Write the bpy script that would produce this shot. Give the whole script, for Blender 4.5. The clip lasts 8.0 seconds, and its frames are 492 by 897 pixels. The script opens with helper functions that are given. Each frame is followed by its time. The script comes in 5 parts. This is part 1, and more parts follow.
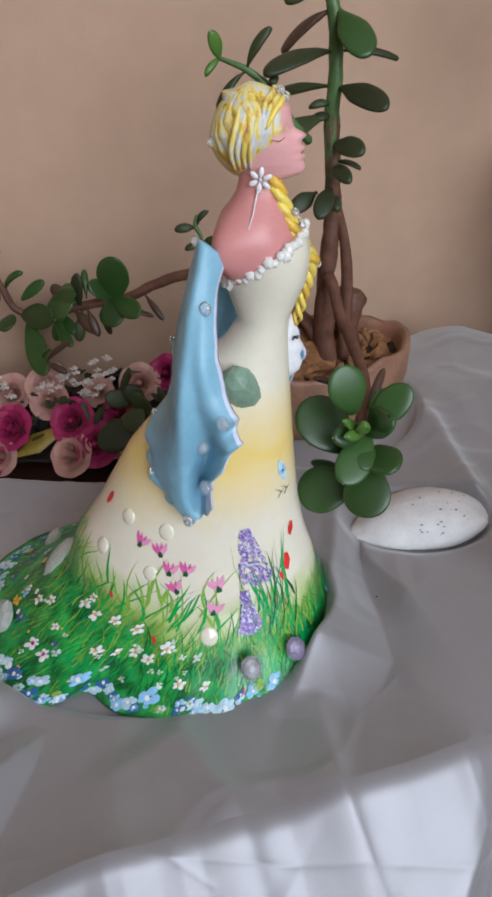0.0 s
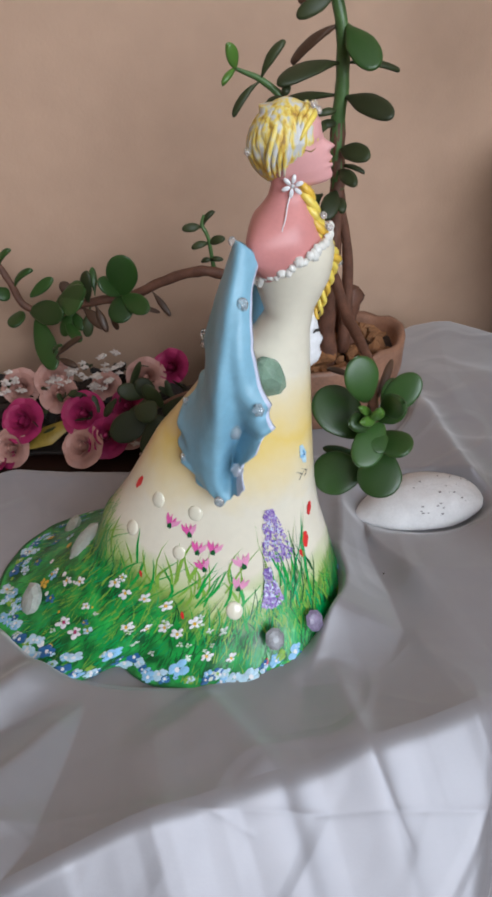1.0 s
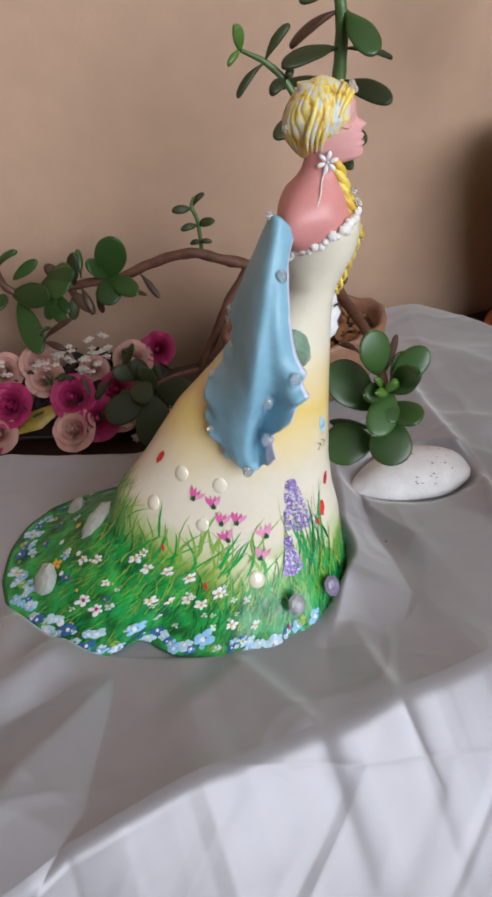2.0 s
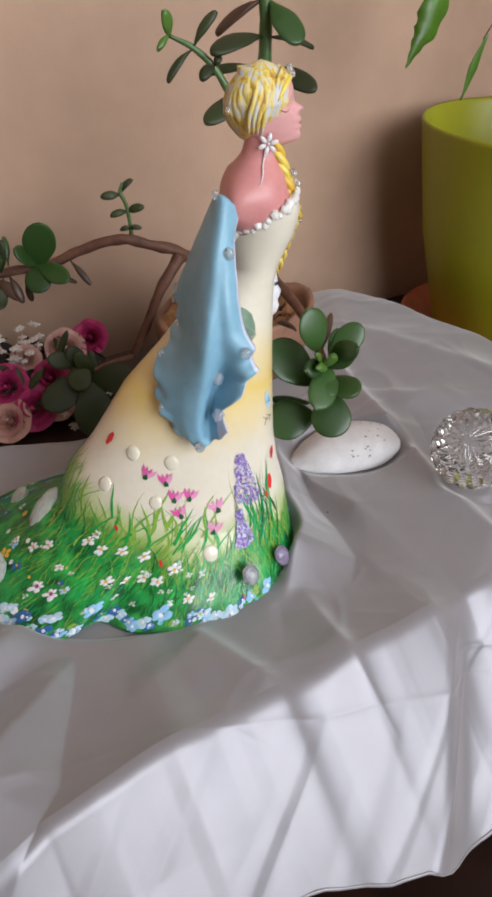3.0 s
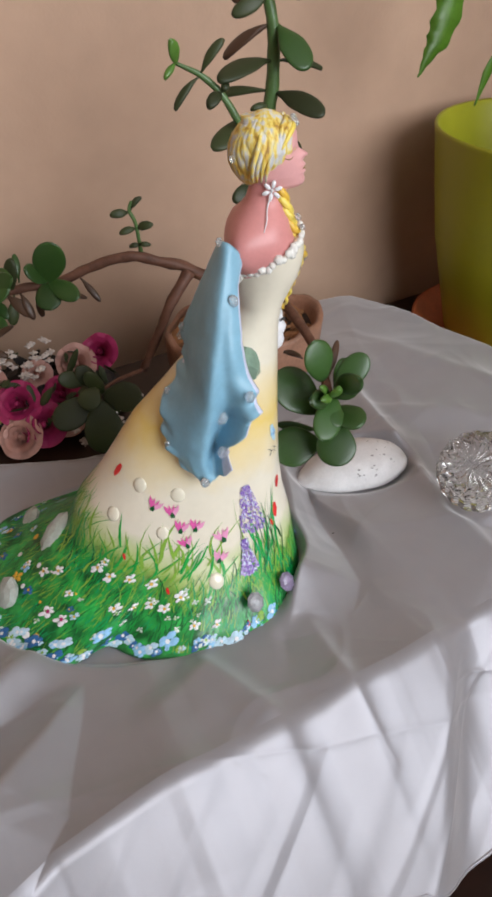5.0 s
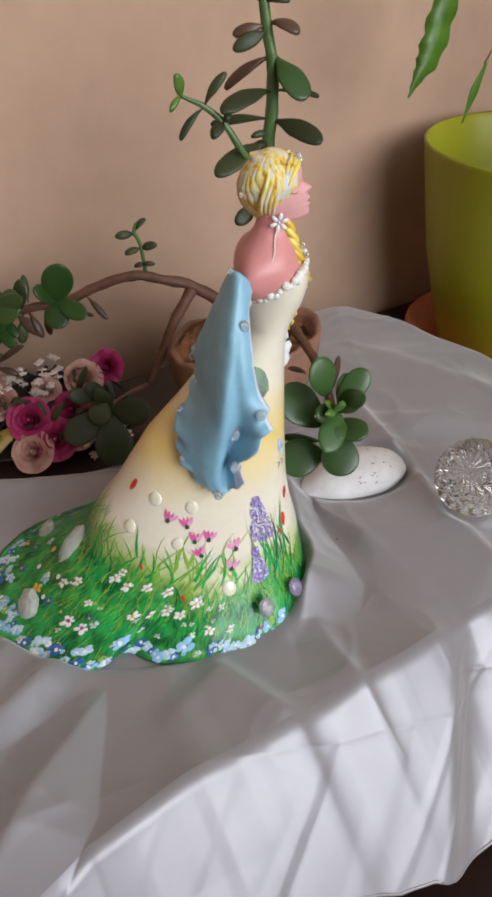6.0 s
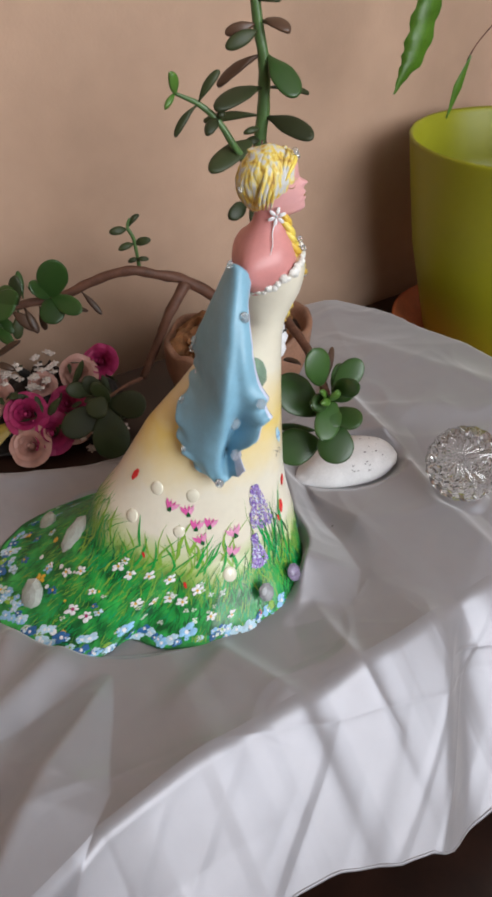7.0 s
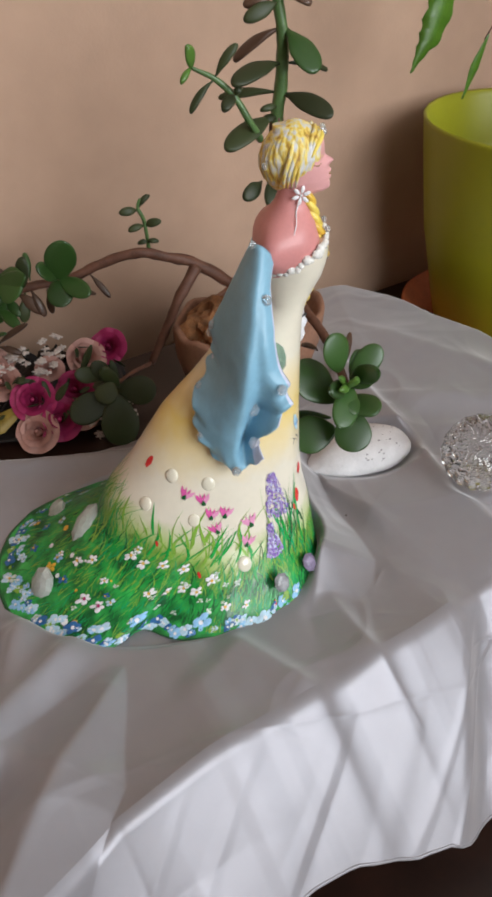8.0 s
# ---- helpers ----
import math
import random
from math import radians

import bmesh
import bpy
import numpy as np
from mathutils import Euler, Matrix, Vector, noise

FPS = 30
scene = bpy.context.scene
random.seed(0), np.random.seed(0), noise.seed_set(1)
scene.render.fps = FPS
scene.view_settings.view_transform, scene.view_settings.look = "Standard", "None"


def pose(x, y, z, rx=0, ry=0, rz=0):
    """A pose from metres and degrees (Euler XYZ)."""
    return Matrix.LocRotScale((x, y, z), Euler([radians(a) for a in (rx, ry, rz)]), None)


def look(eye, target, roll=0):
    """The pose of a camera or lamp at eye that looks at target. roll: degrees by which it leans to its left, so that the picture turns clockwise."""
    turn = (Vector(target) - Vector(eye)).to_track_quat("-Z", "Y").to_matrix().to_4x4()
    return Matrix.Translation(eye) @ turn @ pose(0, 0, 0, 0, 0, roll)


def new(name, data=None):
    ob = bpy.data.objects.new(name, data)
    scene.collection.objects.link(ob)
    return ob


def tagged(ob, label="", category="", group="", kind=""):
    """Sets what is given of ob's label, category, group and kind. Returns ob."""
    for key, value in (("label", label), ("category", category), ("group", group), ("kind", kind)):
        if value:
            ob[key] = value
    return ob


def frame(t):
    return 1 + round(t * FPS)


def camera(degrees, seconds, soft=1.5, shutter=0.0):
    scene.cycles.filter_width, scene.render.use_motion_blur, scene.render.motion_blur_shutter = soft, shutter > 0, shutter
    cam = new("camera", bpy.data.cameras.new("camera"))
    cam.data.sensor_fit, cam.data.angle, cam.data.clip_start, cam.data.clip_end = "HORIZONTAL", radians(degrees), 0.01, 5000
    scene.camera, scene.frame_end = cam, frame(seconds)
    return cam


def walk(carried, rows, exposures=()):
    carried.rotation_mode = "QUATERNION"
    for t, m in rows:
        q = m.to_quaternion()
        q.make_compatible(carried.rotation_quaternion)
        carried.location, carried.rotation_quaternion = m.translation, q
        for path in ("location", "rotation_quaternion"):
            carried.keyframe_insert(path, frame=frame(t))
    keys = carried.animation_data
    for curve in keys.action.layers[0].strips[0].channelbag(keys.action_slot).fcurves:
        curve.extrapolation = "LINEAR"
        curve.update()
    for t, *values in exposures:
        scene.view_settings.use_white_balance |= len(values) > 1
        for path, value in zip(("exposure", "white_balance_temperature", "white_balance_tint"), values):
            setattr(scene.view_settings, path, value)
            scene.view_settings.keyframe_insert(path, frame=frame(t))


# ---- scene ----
cam = camera(40.6, 8.0, soft=3.2)
PATH = [
    (0, (0.063, -0.326, 0.39), (-0.275, 1.26, -0.78), -6.9),
    (0.5, (0.048, -0.338, 0.392), (-0.276, 1.246, -0.786), -6.8),
    (1, (0.034, -0.359, 0.405), (-0.22, 1.232, -0.779), -5.8),
    (2.3, (-0.035, -0.386, 0.404), (-0.014, 1.2, -0.815), -2.1),
    (2.5, (-0.036, -0.39, 0.403), (0.04, 1.191, -0.819), -1.5),
    (3, (-0.049, -0.399, 0.403), (0.142, 1.167, -0.826), -0.2),
    (3.5, (-0.065, -0.406, 0.407), (0.151, 1.162, -0.816), -0.2),
    (4, (-0.061, -0.408, 0.411), (0.218, 1.137, -0.828), 0.1),
    (4.5, (-0.036, -0.385, 0.42), (0.171, 1.167, -0.825), 0.4),
    (5, (-0.04, -0.381, 0.438), (0.103, 1.149, -0.842), -1.0),
    (6.5, (-0.062, -0.402, 0.465), (0.131, 1.126, -0.81), -1.6),
    (7, (-0.067, -0.406, 0.466), (0.145, 1.112, -0.82), -1.3),
    (7.5, (-0.062, -0.402, 0.47), (0.118, 1.113, -0.823), -1.0),
    (8, (-0.081, -0.394, 0.458), (0.137, 1.098, -0.857), -0.7),
]
walk(cam, [(t, look(eye, target, roll)) for t, eye, target, roll in PATH], exposures=[(0, -0.17, 5950, 7), (1.2, -0.12, 6050, 7), (3.0, 0.0, 6350, 10), (8, 0.0, 6400, 8)])

# ---- light: one large window behind and to the right of the camera ----
C24, S24 = math.cos(radians(24)), math.sin(radians(24))


def T(u, v, z=0.0):
    """Furniture and room stand turned by 24 degrees: u along the front edge, v towards the back wall."""
    return Vector((C24 * u - S24 * v, S24 * u + C24 * v, z))


ROOM = Matrix.Rotation(radians(24), 4, "Z")
world = bpy.data.worlds.new("world")
scene.world = world
world.use_nodes = True
wn = world.node_tree
sky = wn.nodes.new("ShaderNodeTexSky")
sky.sky_type, sky.sun_disc, sky.sun_elevation, sky.sun_rotation = "NISHITA", False, radians(35), radians(150)
wn.nodes["Background"].inputs["Strength"].default_value = 0.12
wn.links.new(sky.outputs["Color"], wn.nodes["Background"].inputs["Color"])
window_light = bpy.data.lights.new("window_light", "AREA")
window_light.shape, window_light.size, window_light.size_y = "RECTANGLE", 2.0, 1.65
window_light.energy, window_light.color = 62.0, (0.91, 0.95, 1.0)
wl = new("window_light", window_light)
wl.matrix_world = ROOM @ look((0.60, -2.08, 1.20), (0.60, 0.0, 1.20))
scene.view_settings.exposure = 0.0


# ---- materials ----
def mat(name, color, rough=0.5, metal=0.0, spec=0.5, var=0.12, scale=40.0, bump=0.0, bscale=200.0, rand=0.0, **kw):
    """Principled surface with two scales of colour variation, optional fine relief and variation per object."""
    m = bpy.data.materials.new(name)
    m.use_nodes = True
    nt = m.node_tree
    b = nt.nodes["Principled BSDF"]
    tc = nt.nodes.new("ShaderNodeTexCoord")
    n1, n2 = nt.nodes.new("ShaderNodeTexNoise"), nt.nodes.new("ShaderNodeTexNoise")
    n1.inputs["Scale"].default_value, n2.inputs["Scale"].default_value = scale, scale * 7.3
    n1.inputs["Detail"].default_value = n2.inputs["Detail"].default_value = 4.0
    add = nt.nodes.new("ShaderNodeMath")
    add.operation = "ADD"
    mul = nt.nodes.new("ShaderNodeMath")
    mul.operation, mul.inputs[1].default_value = "MULTIPLY", 0.5
    for n in (n1, n2):
        nt.links.new(tc.outputs["Object"], n.inputs["Vector"])
    nt.links.new(n1.outputs["Fac"], add.inputs[0])
    nt.links.new(n2.outputs["Fac"], mul.inputs[0])
    nt.links.new(mul.outputs[0], add.inputs[1])
    mr = nt.nodes.new("ShaderNodeMapRange")
    mr.inputs["From Min"].default_value, mr.inputs["From Max"].default_value = 0.45, 1.05
    mr.inputs["To Min"].default_value, mr.inputs["To Max"].default_value = 1 - var, 1 + var
    nt.links.new(add.outputs[0], mr.inputs["Value"])
    hsv = nt.nodes.new("ShaderNodeHueSaturation")
    hsv.inputs["Color"].default_value = (*color, 1)
    last = mr.outputs["Result"]
    if rand:
        oi = nt.nodes.new("ShaderNodeObjectInfo")
        r2 = nt.nodes.new("ShaderNodeMapRange")
        r2.inputs["To Min"].default_value, r2.inputs["To Max"].default_value = 1 - rand, 1 + rand
        nt.links.new(oi.outputs["Random"], r2.inputs["Value"])
        mm = nt.nodes.new("ShaderNodeMath")
        mm.operation = "MULTIPLY"
        nt.links.new(last, mm.inputs[0])
        nt.links.new(r2.outputs["Result"], mm.inputs[1])
        last = mm.outputs[0]
    nt.links.new(last, hsv.inputs["Value"])
    nt.links.new(hsv.outputs["Color"], b.inputs["Base Color"])
    b.inputs["Roughness"].default_value, b.inputs["Metallic"].default_value = rough, metal
    b.inputs["Specular IOR Level"].default_value = spec
    for key, val in kw.items():
        b.inputs[key.replace("_", " ")].default_value = val
    if bump:
        nb = nt.nodes.new("ShaderNodeTexNoise")
        nb.inputs["Scale"].default_value, nb.inputs["Detail"].default_value = bscale, 5.0
        nt.links.new(tc.outputs["Object"], nb.inputs["Vector"])
        bp = nt.nodes.new("ShaderNodeBump")
        bp.inputs["Strength"].default_value, bp.inputs["Distance"].default_value = bump, 0.001
        nt.links.new(nb.outputs["Fac"], bp.inputs["Height"])
        nt.links.new(bp.outputs["Normal"], b.inputs["Normal"])
    return m


M_WALL = mat("wall_paint", (0.47, 0.305, 0.210), 0.75, var=0.10, scale=4.0, bump=0.25, bscale=260)
M_CEIL = mat("ceiling_paint", (0.78, 0.76, 0.72), 0.8, var=0.04, scale=3.0)
M_FLOOR = mat("floor_wood", (0.10, 0.055, 0.035), 0.45, var=0.25, scale=6.0)
M_SATIN = mat("satin", (0.305, 0.294, 0.313), 0.42, metal=0.40, spec=0.3, var=0.05, scale=9.0, bump=0.05, bscale=900, Sheen_Weight=0.8, Sheen_Roughness=0.5)
M_WOOD = mat("dark_wood", (0.020, 0.008, 0.005), 0.30, var=0.4, scale=18.0)
M_OLIVE = mat("dull_leaf", (0.036, 0.047, 0.016), 0.5, spec=0.4, var=0.3, scale=60, rand=0.3)
M_LEAF = mat("jade_leaf", (0.032, 0.078, 0.016), 0.34, spec=0.5, var=0.3, scale=60, rand=0.35)
M_LEAF_BR = mat("brownish_leaf", (0.080, 0.042, 0.025), 0.4, var=0.35, scale=60, rand=0.3)
M_LEAF_LT = mat("young_leaf", (0.085, 0.185, 0.028), 0.35, var=0.25, scale=60)
M_STEM_G = mat("green_stem", (0.085, 0.16, 0.05), 0.35, var=0.3, scale=80, bump=0.2)
M_BARK = mat("jade_bark", (0.13, 0.056, 0.034), 0.6, var=0.4, scale=90, bump=0.6, bscale=300)
M_CLAY = mat("brown_clay", (0.26, 0.130, 0.080), 0.5, var=0.35, scale=35, bump=0.5, bscale=120)
M_SOIL = mat("soil", (0.045, 0.027, 0.018), 0.9, var=0.6, scale=120, bump=1.0, bscale=200)
M_CHIP = mat("bark_chip", (0.22, 0.10, 0.04), 0.8, var=0.4, scale=60, rand=0.4)
M_FIBRE = mat("fibre", (0.22, 0.095, 0.035), 0.9, var=0.55, scale=110, bump=1.0, bscale=420)
M_LIME = mat("lime_plastic", (0.285, 0.285, 0.010), 0.42, var=0.05, scale=12)
M_TERRA = mat("terracotta", (0.50, 0.14, 0.05), 0.6, var=0.2, scale=40)
M_BROAD = mat("broad_leaf", (0.065, 0.15, 0.012), 0.35, var=0.3, scale=50)
M_PUMICE = mat("pumice", (0.72, 0.70, 0.70), 0.85, var=0.10, scale=70, bump=0.7, bscale=260)
M_PIT = mat("pumice_pit", (0.22, 0.20, 0.20), 0.9, var=0.3, scale=200)
M_ROSE_M = mat("magenta_petal", (0.37, 0.020, 0.105), 0.6, var=0.3, scale=60)
M_ROSE_P = mat("pale_pink_petal", (0.52, 0.28, 0.23), 0.6, var=0.2, scale=60)
M_ROSE_W = mat("white_filler", (0.62, 0.54, 0.49), 0.7, var=0.2, scale=80)
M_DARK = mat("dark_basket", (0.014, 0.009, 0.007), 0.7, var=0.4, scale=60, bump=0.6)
M_YLEAF = mat("yellowed_leaf", (0.30, 0.20, 0.03), 0.5, var=0.3, scale=60)
M_GLASS = bpy.data.materials.new("cut_glass")
M_GLASS.use_nodes = True
gb = M_GLASS.node_tree.nodes["Principled BSDF"]
gb.inputs["Transmission Weight"].default_value, gb.inputs["Roughness"].default_value, gb.inputs["IOR"].default_value = 1.0, 0.06, 1.52
gb.inputs["Base Color"].default_value = (0.96, 0.96, 0.95, 1)


# figurine paints
def dress_paint():
    """Cream enamel with a yellow blush at hip height and a green meadow ground towards the hem, in object space."""
    m = mat("dress_enamel", (0.82, 0.76, 0.62), 0.28, spec=0.5, var=0.05, scale=25, Coat_Weight=0.25)
    nt = m.node_tree
    b = nt.nodes["Principled BSDF"]
    tc = nt.nodes.new("ShaderNodeTexCoord")
    sep = nt.nodes.new("ShaderNodeSeparateXYZ")
    nt.links.new(tc.outputs["Object"], sep.inputs[0])
    noi = nt.nodes.new("ShaderNodeTexNoise")
    noi.inputs["Scale"].default_value, noi.inputs["Detail"].default_value = 55.0, 6.0
    nt.links.new(tc.outputs["Object"], noi.inputs["Vector"])

    def math_node(op, a, b_):
        n = nt.nodes.new("ShaderNodeMath")
        n.operation = op
        for i, q in enumerate((a, b_)):
            if isinstance(q, (int, float)):
                n.inputs[i].default_value = q
            else:
                nt.links.new(q, n.inputs[i])
        return n.outputs[0]

    # height above the meadow's edge: the edge climbs towards the train
    back = math_node("MAXIMUM", math_node("SUBTRACT", math_node("MULTIPLY", sep.outputs["X"], -1.0), 0.05), 0.0)
    edge = math_node("ADD", math_node("MULTIPLY", back, 0.40), 0.031)
    h = math_node("SUBTRACT", sep.outputs["Z"], edge)
    h = math_node("ADD", h, math_node("MULTIPLY", math_node("SUBTRACT", noi.outputs["Fac"], 0.5), 0.03))
    fac = nt.nodes.new("ShaderNodeMapRange")
    fac.inputs["From Min"].default_value, fac.inputs["From Max"].default_value = 0.006, -0.012
    pale = nt.nodes.new("ShaderNodeMapRange")
    pale.inputs["From Min"].default_value, pale.inputs["From Max"].default_value = 0.030, 0.000
    nt.links.new(h, pale.inputs["Value"])
    nt.links.new(h, fac.inputs["Value"])
    ramp = nt.nodes.new("ShaderNodeValToRGB")
    ramp.color_ramp.elements[0].position, ramp.color_ramp.elements[0].color = 0.36, (0.004, 0.095, 0.022, 1)
    ramp.color_ramp.elements[1].position, ramp.color_ramp.elements[1].color = 0.66, (0.05, 0.54, 0.10, 1)
    nt.links.new(noi.outputs["Fac"], ramp.inputs["Fac"])
    # yellow blush
    blush = nt.nodes.new("ShaderNodeMapRange")
    dz = math_node("ABSOLUTE", math_node("SUBTRACT", math_node("ADD", sep.outputs["Z"], math_node("MULTIPLY", noi.outputs["Fac"], 0.03)), 0.165), 0.0)
    blush.inputs["From Min"].default_value, blush.inputs["From Max"].default_value = 0.045, 0.0
    blush.inputs["To Max"].default_value = 0.85
    nt.links.new(dz, blush.inputs["Value"])
    base = [l.from_socket for l in nt.links if l.to_socket == b.inputs["Base Color"]][0]
    mx = nt.nodes.new("ShaderNodeMixRGB")
    mx.inputs["Color2"].default_value = (0.84, 0.60, 0.12, 1)
    nt.links.new(blush.outputs["Result"], mx.inputs["Fac"])
    nt.links.new(base, mx.inputs["Color1"])
    mx2 = nt.nodes.new("ShaderNodeMixRGB")
    nt.links.new(fac.outputs["Result"], mx2.inputs["Fac"])
    mx3 = nt.nodes.new("ShaderNodeMixRGB")
    mx3.inputs["Color2"].default_value = (0.40, 0.56, 0.12, 1)
    nt.links.new(pale.outputs["Result"], mx3.inputs["Fac"])
    nt.links.new(mx.outputs["Color"], mx3.inputs["Color1"])
    nt.links.new(mx3.outputs["Color"], mx2.inputs["Color1"])
    nt.links.new(ramp.outputs["Color"], mx2.inputs["Color2"])
    nt.links.new(mx2.outputs["Color"], b.inputs["Base Color"])
    return m


def enamel(name, col, rough=0.35, var=0.12):
    return mat(name, col, rough, var=var, scale=180)


FIG = {}
FIG_MATS = []


def fig_mat(key, m):
    FIG[key] = len(FIG_MATS)
    FIG_MATS.append(m)


fig_mat("dress", dress_paint())
fig_mat("skin", mat("skin_enamel", (0.64, 0.265, 0.25), 0.38, var=0.08, scale=60))
fig_mat("sleeve", mat("blue_enamel", (0.245, 0.47, 0.61), 0.40, var=0.10, scale=45))
fig_mat("lilac", enamel("lilac_edge", (0.62, 0.66, 0.82)))
fig_mat("gold", enamel("gold_hair", (0.72, 0.46, 0.06)))
fig_mat("yellow", enamel("yellow_hair", (0.85, 0.66, 0.12)))
fig_mat("silver", enamel("silver_hair", (0.62, 0.63, 0.64)))
def hair_paint():
    """Streaky brushwork of yellow, gold and silver white, drawn out along the strands."""
    m = mat("streaked_hair", (0.8, 0.6, 0.1), 0.4)
    nt = m.node_tree
    tc, mp, nz, rp = (nt.nodes.new("ShaderNode" + q) for q in ("TexCoord", "Mapping", "TexNoise", "ValToRGB"))
    mp.inputs["Scale"].default_value = (1.0, 1.0, 0.28)
    nz.inputs["Scale"].default_value, nz.inputs["Detail"].default_value = 330.0, 4.0
    els = rp.color_ramp.elements
    els[0].position, els[0].color = 0.26, (0.34, 0.19, 0.05, 1)
    els[1].position, els[1].color = 0.75, (0.68, 0.68, 0.68, 1)
    for pos, col in ((0.37, (0.66, 0.42, 0.07, 1)), (0.45, (0.78, 0.60, 0.12, 1)), (0.53, (0.74, 0.64, 0.30, 1)), (0.60, (0.60, 0.59, 0.57, 1))):
        els.new(pos).color = col
    nt.links.new(tc.outputs["Object"], mp.inputs["Vector"])
    nt.links.new(mp.outputs["Vector"], nz.inputs["Vector"])
    nt.links.new(nz.outputs["Fac"], rp.inputs["Fac"])
    nt.links.new(rp.outputs["Color"], nt.nodes["Principled BSDF"].inputs["Base Color"])
    return m


fig_mat("hair", hair_paint())
fig_mat("face", mat("face_enamel", (0.72, 0.37, 0.36), 0.4, var=0.05, scale=60))
fig_mat("bead", mat("white_bead", (0.93, 0.91, 0.85), 0.08, var=0.08, scale=300, Transmission_Weight=0.20, IOR=1.4))
fig_mat("dome", mat("clear_dome", (0.80, 0.75, 0.60), 0.03, spec=0.8, var=0.03, scale=100))
fig_mat("umber", enamel("umber_hair", (0.30, 0.17, 0.05)))
fig_mat("clear", mat("rhinestone", (0.95, 0.96, 0.97), 0.03, var=0.02, scale=100, Transmission_Weight=0.82, IOR=1.38))
fig_mat("moonstone", mat("moonstone", (0.72, 0.75, 0.69), 0.22, var=0.22, scale=90, Transmission_Weight=0.45, IOR=1.4))
fig_mat("jadestone", mat("green_crystal", (0.30, 0.45, 0.34), 0.25, var=0.25, scale=90, Transmission_Weight=0.35))
fig_mat("greystone", mat("grey_crystal", (0.40, 0.40, 0.42), 0.2, var=0.5, scale=160, Transmission_Weight=0.3))
fig_mat("violetstone", mat("violet_crystal", (0.34, 0.28, 0.42), 0.2, var=0.5, scale=160, Transmission_Weight=0.3))
fig_mat("white", enamel("white_paint", (0.82, 0.82, 0.84)))
fig_mat("softwhite", enamel("thin_white_paint", (0.62, 0.70, 0.62), var=0.3))
fig_mat("paleblue", enamel("petal_pale_blue", (0.48, 0.68, 0.80), var=0.25))
fig_mat("magenta", enamel("star_centre", (0.42, 0.02, 0.14)))
fig_mat("black", enamel("black_paint", (0.03, 0.03, 0.03)))
fig_mat("g1", enamel("grass_dark", (0.008, 0.11, 0.028)))
fig_mat("g2", enamel("grass_mid", (0.016, 0.38, 0.060)))
fig_mat("g3", enamel("grass_light", (0.25, 0.46, 0.06)))
fig_mat("g4", enamel("grass_teal", (0.005, 0.38, 0.13)))
fig_mat("blue", enamel("petal_blue", (0.28, 0.55, 0.80)))
fig_mat("deep", enamel("petal_deep_blue", (0.03, 0.14, 0.36)))
fig_mat("pink", enamel("petal_pink", (0.76, 0.12, 0.40)))
fig_mat("palepink", enamel("petal_pale_pink", (0.80, 0.34, 0.54)))
fig_mat("purple", enamel("lavender_dark", (0.22, 0.12, 0.45)))
fig_mat("lavender", enamel("lavender_light", (0.40, 0.29, 0.60)))
fig_mat("red", enamel("poppy_red", (0.70, 0.03, 0.03)))
fig_mat("sun", enamel("petal_yellow", (0.80, 0.48, 0.05)))


# ---- mesh helpers ----
def bm_loft(bm, rings, mi=0, closed=True, cap=True):
    """Joins rings of points (equal counts) to a skin."""
    vs = [[bm.verts.new(p) for p in ring] for ring in rings]
    n = len(vs[0])
    for a, b in zip(vs, vs[1:]):
        for i in range(n if closed else n - 1):
            j = (i + 1) % n
            fc = bm.faces.new((a[i], a[j], b[j], b[i]))
            fc.material_index, fc.smooth = mi, True
    if cap and closed:
        for ring in (vs[0][::-1], vs[-1]):
            fc = bm.faces.new(ring)
            fc.material_index = mi
    return vs


def smooth_path(pts, n):
    """Catmull-Rom through the points, n steps a span."""
    P = [Vector(p) for p in pts]
    P = [2 * P[0] - P[1]] + P + [2 * P[-1] - P[-2]]
    out = []
    for i in range(1, len(P) - 2):
        for k in range(n):
            t = k / n
            a, b, c, d = P[i - 1], P[i], P[i + 1], P[i + 2]
            out.append(0.5 * ((2 * b) + (c - a) * t + (2 * a - 5 * b + 4 * c - d) * t * t + (3 * b - a - 3 * c + d) * t ** 3))
    out.append(P[-2])
    return out


def bm_tube(bm, pts, radii, mi=0, n=10, steps=4, rough=0.0):
    path = smooth_path(pts, steps)
    m = len(path)
    rr = np.interp(np.linspace(0, 1, m), np.linspace(0, 1, len(radii)), radii)
    rings, side = [], None
    for i, p in enumerate(path):
        d = (path[min(i + 1, m - 1)] - path[max(i - 1, 0)]).normalized()
        if side is None:
            side = d.cross(Vector((0.3, 0.2, 1))).normalized()
        side = (side - d * side.dot(d)).normalized()
        up = d.cross(side)
        ring = []
        for k in range(n):
            a = 2 * math.pi * k / n
            r = rr[i] * (1 + rough * noise.noise(p * 90 + Vector((math.cos(a), math.sin(a), 0)) * 1.2))
            ring.append(p + side * math.cos(a) * r + up * math.sin(a) * r)
        rings.append(ring)
    return bm_loft(bm, rings, mi)


